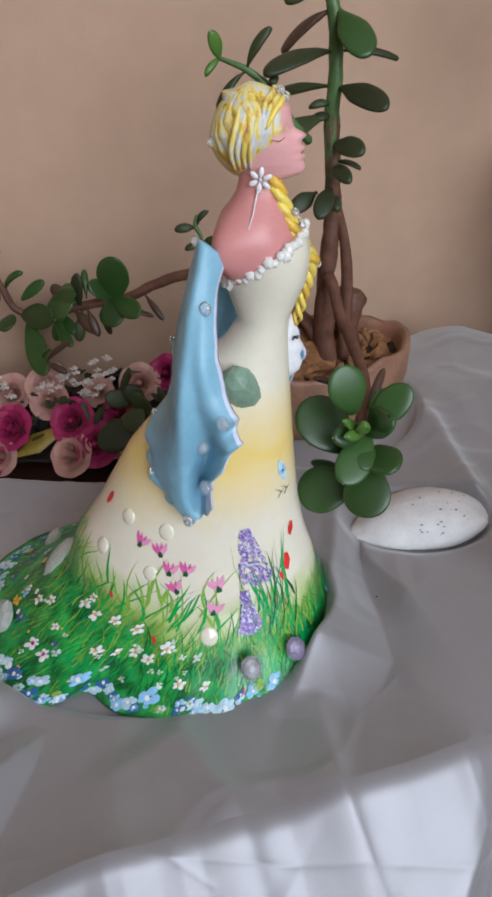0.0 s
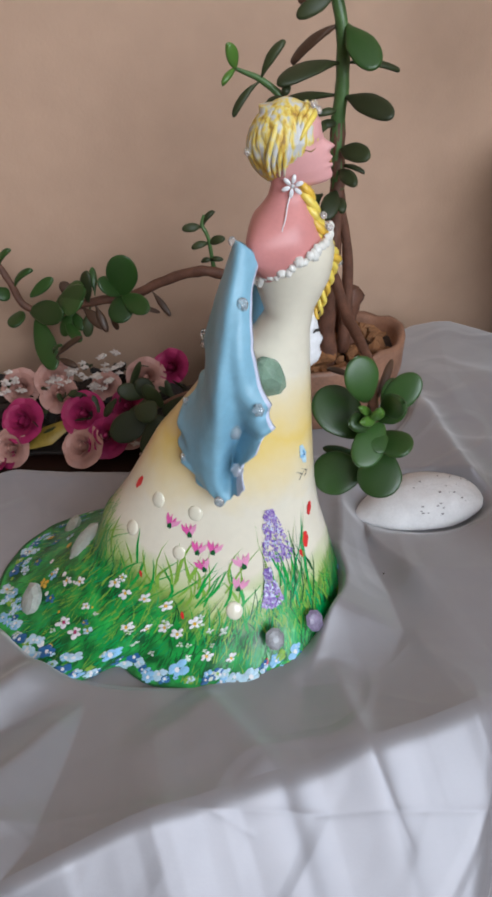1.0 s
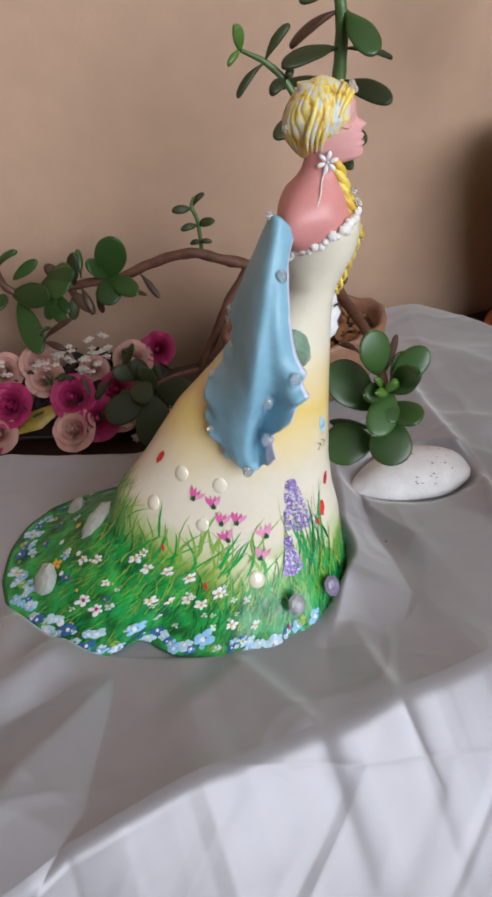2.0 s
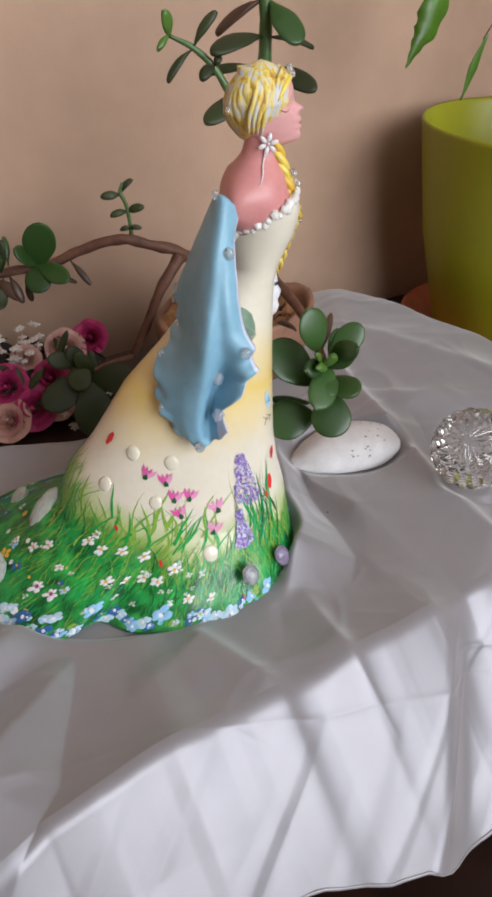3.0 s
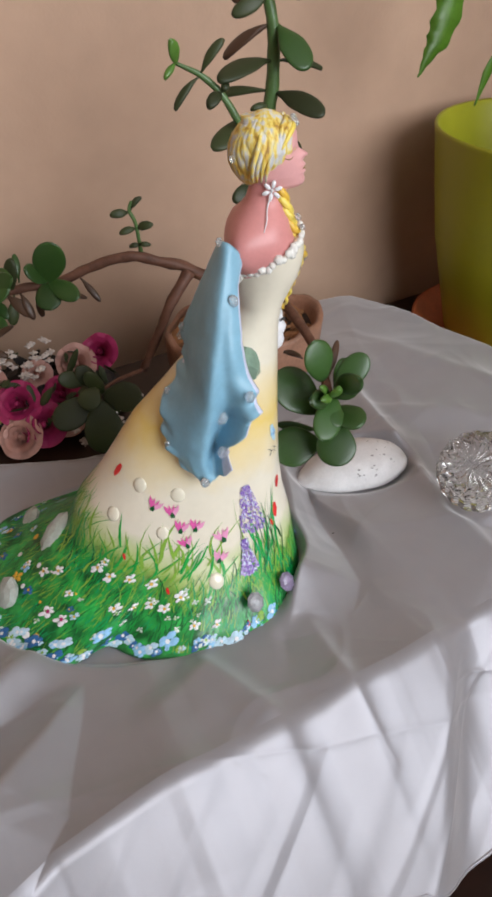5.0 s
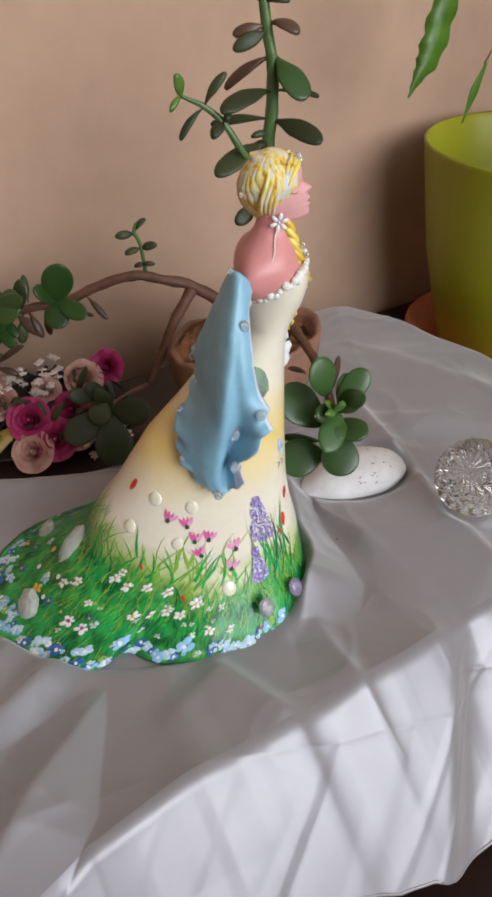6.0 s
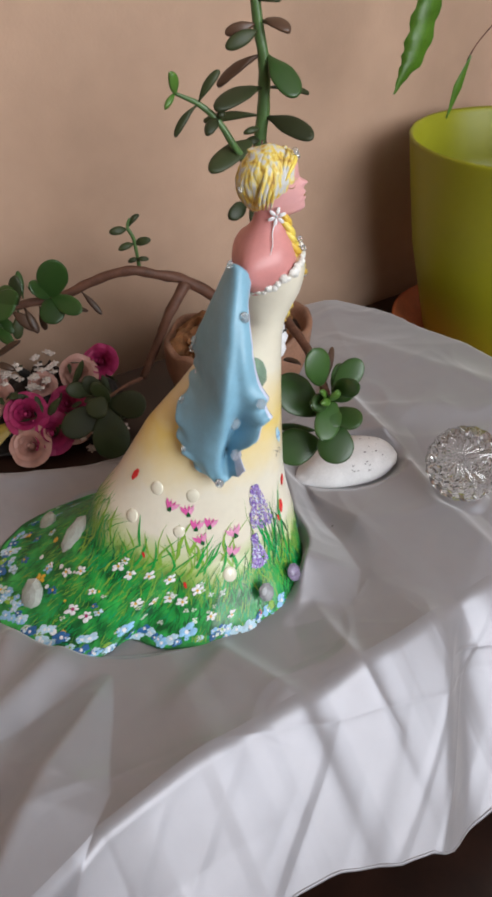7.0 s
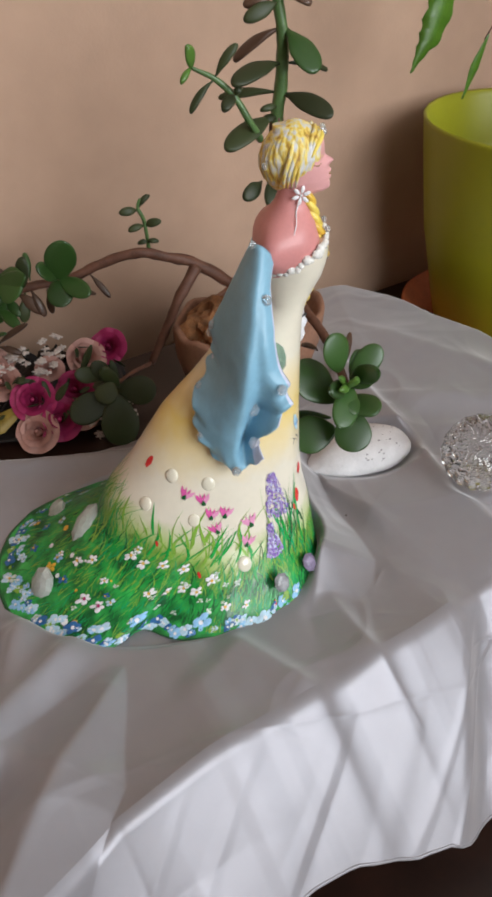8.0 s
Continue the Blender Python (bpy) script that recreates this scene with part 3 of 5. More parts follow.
FAR = [
    (-0.286, 0.275, 0.119, -0.238, 0.25, 0.126, 0.0245),
    (-0.26, 0.275, 0.118, -0.209, 0.25, 0.152, 0.0216),
    (-0.295, 0.275, 0.119, -0.297, 0.25, 0.113, 0.0182),
    (-0.281, 0.275, 0.111, -0.255, 0.23, 0.072, 0.0232),
    (-0.281, 0.275, 0.135, -0.253, 0.28, 0.153, 0.0115),
    (-0.294, 0.275, 0.148, -0.268, 0.27, 0.167, 0.009),
    (-0.304, 0.275, 0.171, -0.285, 0.27, 0.189, 0.0076),
    (-0.303, 0.275, 0.145, -0.309, 0.26, 0.141, 0.0155),
    (-0.249, 0.23, 0.087, -0.212, 0.22, 0.115, 0.0067),
    (-0.249, 0.23, 0.085, -0.225, 0.22, 0.08, 0.0073),
    (-0.251, 0.23, 0.092, -0.235, 0.22, 0.106, 0.0055),
]
SHADE = [
    (-0.129, 0.17, 0.058, -0.091, 0.165, 0.058, 0.0279),
    (-0.133, 0.165, 0.057, -0.13, 0.14, 0.01, 0.0363),
    (-0.138, 0.17, 0.056, -0.178, 0.15, 0.041, 0.028),
    (-0.137, 0.18, 0.064, -0.151, 0.18, 0.088, 0.0171),
    (-0.145, 0.18, 0.07, -0.169, 0.17, 0.083, 0.0158),
    (-0.133, 0.165, 0.072, -0.146, 0.15, 0.059, 0.0215),
    (-0.129, 0.175, 0.059, -0.142, 0.17, 0.087, 0.0146),
    (-0.168, 0.2, 0.062, -0.151, 0.2, 0.096, 0.0069),
    (-0.18, 0.19, 0.06, -0.196, 0.19, 0.039, 0.0081),
]
ROSETTE = [
    (0.059, 0.035, 0.151, 0.051, 0.04, 0.184, 0.0218),
    (0.058, 0.035, 0.122, 0.024, 0.05, 0.151, 0.0303),
    (0.059, 0.03, 0.095, 0.02, 0.03, 0.09, 0.028),
    (0.057, 0.04, 0.1, 0.028, 0.06, 0.093, 0.0071),
    (0.069, 0.03, 0.138, 0.052, 0.0, 0.122, 0.0192),
    (0.069, 0.035, 0.141, 0.094, 0.045, 0.166, 0.0180),
    (0.069, 0.03, 0.148, 0.080, 0.005, 0.170, 0.0150),
    (0.071, 0.025, 0.119, 0.065, -0.0, 0.094, 0.0263),
    (0.071, 0.03, 0.129, 0.084, 0.005, 0.128, 0.0194),
    (0.07, 0.04, 0.143, 0.079, 0.05, 0.161, 0.0107),
    (0.065, 0.05, 0.138, 0.079, 0.08, 0.159, 0.0054),
    (0.062, 0.03, 0.141, 0.053, 0.015, 0.16, 0.0057),
    (0.049, 0.07, 0.15, 0.032, 0.06, 0.164, 0.0045),
    (0.066, 0.03, 0.140, 0.084, 0.022, 0.156, 0.0140),
    (0.064, 0.03, 0.140, 0.046, 0.016, 0.146, 0.0130),
    (0.065, 0.03, 0.136, 0.066, 0.008, 0.126, 0.0135),
    (0.063, 0.026, 0.144, 0.066, 0.012, 0.160, 0.0080),
    (0.063, 0.026, 0.142, 0.054, 0.012, 0.150, 0.0065),
]
DRY = [
    (-0.218, 0.275, 0.124, -0.211, 0.27, 0.163, 0.0136),
    (-0.227, 0.275, 0.123, -0.2, 0.262, 0.102, 0.0125),
    (-0.234, 0.275, 0.122, -0.253, 0.268, 0.092, 0.0138),
    (-0.227, 0.275, 0.125, -0.246, 0.28, 0.148, 0.0124),
    (-0.218, 0.275, 0.122, -0.224, 0.262, 0.093, 0.0112),
]
# stems
TRUNK = [
    (0.033, 0.235, 0.163),
    (0.037, 0.232, 0.196),
    (0.041, 0.23, 0.241),
    (0.041, 0.23, 0.293),
    (0.044, 0.23, 0.312),
    (0.045, 0.23, 0.334),
    (0.044, 0.23, 0.359),
    (0.04, 0.23, 0.38),
    (0.037, 0.23, 0.403),
]
TWIG_STEM = [
    (0.024, 0.215, 0.279),
    (0.014, 0.2, 0.295),
    (-0.0, 0.2, 0.317),
    (-0.016, 0.2, 0.331),
    (-0.035, 0.2, 0.34),
]
DROOP_STEM = [
    (0.035, 0.225, 0.167),
    (0.048, 0.18, 0.148),
    (0.061, 0.125, 0.143),
    (0.067, 0.08, 0.138),
    (0.063, 0.035, 0.142),
    (0.069, 0.025, 0.122),
]
ARCH_STEM = [
    (0.018, 0.25, 0.105),
    (-0.002, 0.265, 0.12),
    (-0.035, 0.275, 0.139),
    (-0.065, 0.275, 0.149),
    (-0.095, 0.275, 0.156),
    (-0.132, 0.275, 0.148),
    (-0.172, 0.275, 0.132),
    (-0.209, 0.275, 0.128),
    (-0.263, 0.275, 0.118),
    (-0.29, 0.275, 0.126),
    (-0.298, 0.275, 0.151),
    (-0.306, 0.275, 0.173),
]
SIDE_STEM = [
    (-0.035, 0.272, 0.137),
    (-0.057, 0.255, 0.11),
    (-0.073, 0.255, 0.076),
    (-0.094, 0.255, 0.032),
]
SPROUT_STEM = [
    (-0.083, 0.285, 0.152),
    (-0.085, 0.285, 0.185),
    (-0.09, 0.285, 0.199),
]
SHADE_STEM = [
    (-0.094, 0.255, 0.032),
    (-0.118, 0.2, 0.056),
    (-0.135, 0.17, 0.061),
]


def leaf_mesh(name, material, curl, slim=False):
    """Thick obovate leaf, one long and one wide, its stalk at the origin, along +x, face to +z."""
    bm = bmesh.new()
    n, m, rings = 16, 14, []
    for i in range(n + 1):
        t = 0.5 - 0.5 * math.cos(math.pi * i / n)
        q = 2 * t ** 1.05 - 1
        w = 0.5 * max(0.0, 1 - abs(q) ** 2.6) ** 0.5 * (0.45 + 0.55 * min(1, t * 1.9) ** 0.8) + 0.04 * (1 - t)
        if slim:
            k = min(1.0, max(0.0, (t - 0.05) / 0.5))
            w = 0.5 * (0.20 + 0.80 * k * k * (3 - 2 * k)) * max(0.0, 1 - max(0.0, (t - 0.66) / 0.34) ** 2.2) ** 0.5 + 0.002
        ring = []
        for k in range(m):
            a = 2 * math.pi * k / m
            c, s = math.cos(a), math.sin(a)
            ring.append(Vector((t, w * math.copysign(abs(c) ** 0.8, c), 0.5 * s * min(1, w * 5) + curl * 4 * (t - t * t))))
        rings.append(ring)
    bm_loft(bm, rings)
    return finish(bm, name, material)


LEAF = [leaf_mesh("leaf", M_LEAF, 0.3), leaf_mesh("leaf", M_LEAF_BR, 0.8, True), leaf_mesh("leaf", M_LEAF_LT, 0.4), leaf_mesh("leaf", M_LEAF, 0.8, True), leaf_mesh("leaf", M_OLIVE, 0.9, True), leaf_mesh("leaf", M_OLIVE, 0.4), leaf_mesh("leaf", M_LEAF, 0.5, True)]


def add_leaf(parent, row, rnd, me=None):
    b, t, w = Vector(row[0:3]), Vector(row[3:6]), row[6]
    d = t - b
    ln = d.length
    d.normalize()
    broad = w / ln > 0.30
    hint = Vector((0.1, -0.75, 0.55)) if broad else Vector((0.05, -0.55, 0.8))
    hint += Vector((rnd.uniform(-1, 1), rnd.uniform(-1, 1), rnd.uniform(-1, 1))) * 0.25
    side = hint.cross(d).normalized()
    nrm = d.cross(side)
    if me is None:
        me = LEAF[0] if broad else LEAF[1] if rnd.random() < 0.6 else LEAF[3]
    ob = new("leaf", me)
    ob.parent = parent
    rot = Matrix((d, side, nrm)).transposed().to_4x4()
    ob.matrix_basis = Matrix.Translation(b) @ rot @ Matrix.Diagonal((ln, max(w, 0.005) * 1.05, 0.0045 if broad else min(0.0050, w * 0.6), 1))
    return ob


def build_jade():
    top = thing("jade_plant", (0, 0, 0), "jade plant with thick glossy green leaves in a brown clay planter", "plant")
    rnd = random.Random(4)
    # planter: rough round bowl with an uneven lip
    cx, cy, hh = 0.0235, 0.2675, 0.078
    bm = bmesh.new()
    rings = []
    prof = ((0.070, 0.0015), (0.082, 0.004), (0.094, 0.02), (0.101, 0.042), (0.104, hh - 0.004), (0.102, hh + 0.001), (0.096, hh), (0.092, hh - 0.006), (0.088, hh - 0.022))
    for r, z in prof:
        ring = []
        for k in range(64):
            a = 2 * math.pi * k / 64
            q = r * (1 + 0.035 * noise.noise(Vector((math.cos(a) * 2, math.sin(a) * 2, z * 25))))
            e = T(q / 0.104 * 0.094 * math.cos(a), q / 0.104 * 0.064 * math.sin(a))
            ring.append((cx + e.x, cy + e.y, z + (0.006 * noise.noise(Vector((math.cos(a) * 3, math.sin(a) * 3, 9))) if z > 0.03 else 0)))
        rings.append(ring)
    bm_loft(bm, rings)
    part("planter", bm, M_CLAY, top, "brown clay planter with an uneven lip")
    bm = bmesh.new()
    rings = []
    for i in range(8):
        r = 0.0905 * (1 - i / 8) + 0.001
        rings.append([(cx + T(r * 0.9 * math.cos(2 * math.pi * k / 40), 0).x + T(0, r * 0.61 * math.sin(2 * math.pi * k / 40)).x, cy + T(r * 0.9 * math.cos(2 * math.pi * k / 40), r * 0.61 * math.sin(2 * math.pi * k / 40)).y, hh - 0.018 + 0.006 * noise.noise(Vector((r * 60 * math.cos(k), r * 60 * math.sin(k), 1)))) for k in range(40)])
    bm_loft(bm, rings)
    part("soil", bm, M_SOIL, top)
    bm = bmesh.new()
    for i in range(120):
        a, r = rnd.uniform(0, 6.28), 0.084 * math.sqrt(rnd.random())
        s = rnd.uniform(0.003, 0.008)
        e = T(r * 0.9 * math.cos(a), r * 0.6 * math.sin(a))
        m = pose(cx + e.x, cy + e.y, hh - 0.014 + rnd.uniform(0, 0.005), rnd.uniform(-40, 40), rnd.uniform(-40, 40), rnd.uniform(0, 360)) @ Matrix.Diagonal((s * 1.6, s, s * 0.5, 1))
        bmesh.ops.create_icosphere(bm, subdivisions=1, radius=1.0, matrix=m)
    tagged(part("bark_mulch", bm, M_CHIP, top), kind="stuff")
    # mound of orange fibre round the trunk's foot, and a cut stub
    bm = bmesh.new()
    bmesh.ops.create_icosphere(bm, subdivisions=4, radius=1.0)
    for v in bm.verts:
        p = v.co.copy()
        r = 1 + 0.30 * noise.noise(p * 2.2) + 0.16 * noise.noise(p * 7) + 0.07 * noise.noise(p * 19)
        e = T(p.x * 0.052 * r, p.y * 0.036 * r)
        v.co = Vector((-0.004 + e.x, 0.256 + e.y, 0.066 + p.z * 0.038 * r))
    part("fibre", bm, M_FIBRE, top, "rough orange brown fibre")
    bm = bmesh.new()
    bm_tube(bm, [(0.047, 0.285, 0.06), (0.049, 0.288, 0.095), (0.052, 0.290, 0.118), (0.053, 0.290, 0.127)], (0.012, 0.013, 0.013, 0.011), rough=0.5, n=14)
    part("stub", bm, M_BARK, top)
    bm = bmesh.new()
    bm_tube(bm, [(0.046, 0.262, 0.07), (0.050, 0.258, 0.13), (0.050, 0.250, 0.18), (0.043, 0.236, 0.225)], (0.007, 0.0058, 0.005, 0.004), rough=0.2)
    part("branch", bm, M_BARK, top)
    trunk = [(0.03, 0.25, 0.045), (0.029, 0.243, 0.11)] + TRUNK
    bm = bmesh.new()
    bm_tube(bm, trunk[:6], (0.011, 0.008, 0.0068, 0.006), rough=0.35, steps=6)
    part("trunk", bm, M_BARK, top)
    bm = bmesh.new()
    bm_tube(bm, trunk[4:], (0.0062, 0.0058, 0.005, 0.0042), rough=0.15)
    part("stem", bm, M_STEM_G, top)
    for nm, pts, rad, mt in (
        ("twig", TWIG_STEM, (0.0035, 0.003, 0.0025, 0.0015), M_STEM_G),
        ("branch", [(0.032, 0.243, 0.10)] + DROOP_STEM, (0.0055, 0.0048, 0.004, 0.003), M_BARK),
        ("branch", [(0.03, 0.25, 0.055)] + ARCH_STEM, (0.0070, 0.0060, 0.0053, 0.0048, 0.0040, 0.0032), M_BARK),
        ("branch", SIDE_STEM, (0.0065, 0.0055, 0.005, 0.0045), M_BARK),
        ("twig", SPROUT_STEM + [(-0.087, 0.286, 0.208)], (0.0022, 0.002, 0.0012), M_STEM_G),
        ("twig", SHADE_STEM, (0.0025, 0.0018, 0.0015), M_BARK),
    ):
        bm = bmesh.new()
        bm_tube(bm, pts, rad, rough=0.26, steps=8)
        part(nm, bm, mt, top)
    for rows, kinds in ((UPPER, (1, 1, 4, 1, 4, 1, 6, 4, 4)), (MIDDLE, (4,) * 11), (TWIG, (4, 4, 2, 2, 4, 4)), (CLUSTER, ()), (DRY, (4, 1, 3, 1, 4)), (SPROUT, (4,) * 6), (FAR, ()), (SHADE, (5,) * 9), (ROSETTE, (0,) * 10 + (1, 2, 1, 0, 0, 0, 2, 2))):
        for i, row in enumerate(rows):
            wide = row[:6] + (row[6] * (1.10 if rows is ROSETTE else 1.0),)
            add_leaf(top, wide, rnd, LEAF[kinds[i]] if i < len(kinds) else None)
    return top


build_jade()


# ---- lime pot with saucer and its plant ----
def lathe(bm, prof, c, n=64, mi=0):
    bm_loft(bm, [[(c[0] + r * math.cos(2 * math.pi * k / n), c[1] + r * math.sin(2 * math.pi * k / n), c[2] + z) for k in range(n)] for r, z in prof], mi)


def blade_leaf(bm, pts, widths, nrm, mi=0, wave=0.0):
    """Thin pointed leaf along a path: a folded strip with a little thickness."""
    path = smooth_path(pts, 6)
    m = len(path)
    ww = np.interp(np.linspace(0, 1, m), np.linspace(0, 1, len(widths)), widths)
    rings = []
    for i, p in enumerate(path):
        d = (path[min(i + 1, m - 1)] - path[max(i - 1, 0)]).normalized()
        s = d.cross(Vector(nrm)).normalized()
        n_ = s.cross(d)
        w = ww[i] * (1 + wave * math.sin(i * 1.9))
        w2 = ww[i] * (1 + wave * math.sin(i * 1.4 + 1))
        rings.append([p + s * w + n_ * 0.002, p + n_ * -0.001, p - s * w2 + n_ * 0.002, p - s * w2 + n_ * 0.0025, p + n_ * 0.0006, p + s * w + n_ * 0.0025])
    bm_loft(bm, rings, mi)


def build_lime():
    c = (0.441, 0.460, -0.085)
    top = thing("potted_plant", c, "tall lime green plastic pot on a terracotta saucer beside the cloth", "potted plant")
    bm = bmesh.new()
    lathe(bm, ((0.092, 0.012), (0.097, 0.016), (0.132, 0.15), (0.1465, 0.235), (0.1555, 0.292), (0.1565, 0.296), (0.1550, 0.299), (0.1520, 0.297), (0.1500, 0.290), (0.1400, 0.230), (0.1340, 0.195)), (0, 0, 0))
    part("pot", bm, M_LIME, top)
    bm = bmesh.new()
    lathe(bm, ((0.115, 0.0), (0.122, 0.001), (0.145, 0.026), (0.147, 0.029), (0.142, 0.029), (0.120, 0.010), (0.02, 0.008)), (0, 0, 0))
    part("saucer", bm, M_TERRA, top, "terracotta saucer")
    bm = bmesh.new()
    lathe(bm, ((0.1352, 0.205), (0.06, 0.209), (0.01, 0.210)), (0, 0, 0))
    part("soil", bm, M_SOIL, top)

    def rel(p):
        return Vector(p) - Vector(c)

    bm = bmesh.new()
    bm_tube(bm, [rel(q) for q in ((0.50, 0.47, 0.15), (0.485, 0.465, 0.34), (0.40, 0.44, 0.47), (0.30, 0.42, 0.455), (0.264, 0.417, 0.405))], (0.003, 0.0025, 0.002, 0.0015), n=8)
    part("stem", bm, M_STEM_G, top)
    bm = bmesh.new()
    blade_leaf(bm, [rel(q) for q in ((0.266, 0.417, 0.408), (0.256, 0.415, 0.362), (0.247, 0.412, 0.324), (0.236, 0.41, 0.302), (0.228, 0.41, 0.283))], (0.006, 0.0160, 0.0150, 0.0062, 0.0006), (0.2, -1, 0.3), wave=0.14)
    part("leaf", bm, M_BROAD, top)
    bm = bmesh.new()
    blade_leaf(bm, [rel(q) for q in ((0.230, 0.42, 0.43), (0.222, 0.415, 0.405), (0.218, 0.41, 0.378))], (0.003, 0.0045, 0.0005), (0.2, -1, 0.3))
    part("leaf", bm, M_BROAD, top)
    bm = bmesh.new()
    bm_tube(bm, [rel(q) for q in ((0.470, 0.47, 0.115), (0.455, 0.475, 0.30), (0.420, 0.48, 0.352), (0.385, 0.48, 0.350), (0.356, 0.48, 0.322), (0.343, 0.479, 0.300))], (0.0012, 0.0010, 0.0009, 0.0012), n=6)
    part("stem", bm, M_BARK, top)
    bm = bmesh.new()
    blade_leaf(bm, [rel(q) for q in ((0.346, 0.479, 0.306), (0.335, 0.478, 0.272), (0.327, 0.478, 0.236))], (0.001, 0.0060, 0.0005), (0.2, -1, 0.3))
    part("leaf", bm, M_BROAD, top)
    # unseen crown over the pot, added out of view to shade the wall
    rnd = random.Random(21)
    for i in range(4):
        tip = Vector((0.40 + 0.09 * i, 0.40 + 0.05 * (i % 2), 0.84 - 0.05 * (i % 3)))
        stem = [Vector((0.43 + 0.012 * i, 0.455, 0.115)), Vector((0.46 + 0.03 * i, 0.46, 0.40)), tip]
        bm = bmesh.new()
        bm_tube(bm, [rel(q) for q in stem], (0.0035, 0.003, 0.0015), n=8)
        part("stem", bm, M_STEM_G, top)
        for k in range(5):
            foot = stem[1].lerp(tip, 0.45 + 0.13 * k)
            way = Vector((math.cos(k * 2.4 + i), 0.6 * math.sin(k * 2.4 + i), 0.25))
            bm = bmesh.new()
            blade_leaf(bm, [rel(foot + way * q + Vector((0, 0, -1.6 * q * q))) for q in (0.0, 0.05, 0.10, 0.15)], (0.004, 0.024, 0.020, 0.001), (0.1 * rnd.random(), -0.4, 1), wave=0.1)
            part("leaf", bm, M_BROAD, top)
    return top


build_lime()


def build_stand():
    top = thing("plant_stand", T(0.59, 0.235, FLOOR_Z), "low dark wooden plant stand beside the chest", "stand")
    top.rotation_euler = (0, 0, radians(24))
    h = -0.086 - FLOOR_Z
    bm = bmesh.new()
    bm_box(bm, (-0.19, -0.19, h - 0.022), (0.19, 0.19, h), bev=0.004)
    part("tabletop", bm, M_WOOD, top)
    for sx in (-1, 1):
        for sy in (-1, 1):
            bm = bmesh.new()
            bm_box(bm, (sx * 0.14 - 0.015, sy * 0.14 - 0.015, 0), (sx * 0.14 + 0.015, sy * 0.14 + 0.015, h - 0.023), bev=0.003)
            part("leg", bm, M_WOOD, top)
    return top


build_stand()


# ---- pumice stone ----
def build_pumice():
    bm = bmesh.new()
    bmesh.ops.create_icosphere(bm, subdivisions=5, radius=1.0)
    for v in bm.verts:
        p = v.co.copy()
        flat = 0.20 if p.z < 0 else 1.0
        r = 1 + 0.09 * noise.noise(p * 1.3 + Vector((2, 0, 0))) + 0.014 * noise.noise(p * 7) + 0.006 * noise.noise(p * 19)
        taper = 0.82 + 0.22 * p.x - 0.10 * p.x * p.x
        v.co = Vector((p.x * 0.0560 * r, p.y * 0.0330 * r * (0.98 + 0.10 * p.x), p.z * flat * 0.0285 * r * taper * 1.08))
    zmin = min(v.co.z for v in bm.verts)
    for f_ in bm.faces:
        f_.smooth = True
    bm.verts.ensure_lookup_table()
    rnd = random.Random(8)
    for v in bm.verts:
        v.co.z -= zmin
    tops = [v for v in bm.verts if v.co.z > 0.016 and v.co.y < 0.012 and v.co.x > -0.01]
    for v in rnd.sample(tops, 22):
        s = rnd.uniform(0.0004, 0.0012)
        r = bmesh.ops.create_icosphere(bm, subdivisions=1, radius=1.0, matrix=Matrix.Translation(v.co) @ Matrix.Diagonal((s * 1.4, s, s * 0.4, 1)))
        for fc in {q for w in r["verts"] for q in w.link_faces}:
            fc.material_index = 1
    ob = part("pumice_stone", bm, [M_PUMICE, M_PIT])
    ob.matrix_world = pose(0.112, 0.107, STONE_Z - 0.0016, 0, -2, 11)
    return tagged(ob, "smooth white pumice stone with small grey pits on the cloth", "stone")


build_pumice()


# ---- cut glass ball ----
def build_glass():
    bm = bmesh.new()
    n, m, R = 36, 16, 0.0365
    rings = []
    for i in range(m + 1):
        a = 0.12 + (math.pi - 0.24) * i / m
        rr, z = math.sin(a), math.cos(a)
        rings.append([(R * q * rr * math.cos(2 * math.pi * j / n), R * q * rr * math.sin(2 * math.pi * j / n), R * 0.96 * z * q) for j in range(n) for q in [(1.014 if j % 2 else 0.982) + (0.016 if i in (3, 4, 7, 8, 11, 12) else 0.0)]])
    vs = [[bm.verts.new(p) for p in ring] for ring in rings]
    for i in range(m):
        for j in range(n):
            a, b, c, d = vs[i][j], vs[i][(j + 1) % n], vs[i + 1][(j + 1) % n], vs[i + 1][j]
            if i % 2:
                bm.faces.new((a, b, c)), bm.faces.new((a, c, d))
            else:
                bm.faces.new((a, b, d)), bm.faces.new((b, c, d))
    bm.faces.new(vs[0]), bm.faces.new(vs[-1])
    ob = part("glass_ornament", bm, M_GLASS)
    ob.matrix_world = pose(0.209, 0.041, 0.0372, 42, -18, -25)
    return tagged(ob, "round clear cut glass ornament with radial facets on the cloth", "ornament")


build_glass()


# ---- a dark crumb on the cloth ----
bm = bmesh.new()
bmesh.ops.create_icosphere(bm, subdivisions=2, radius=1.0, matrix=Matrix.Diagonal((0.0016, 0.0012, 0.0009, 1)))
crumb = part("crumb", bm, M_SOIL)
crumb.location = (0.0765, 0.0235, cloth_height(0.0765, 0.0235) + 0.0012)
tagged(crumb, "tiny dark crumb lying on the satin cloth", "crumb")


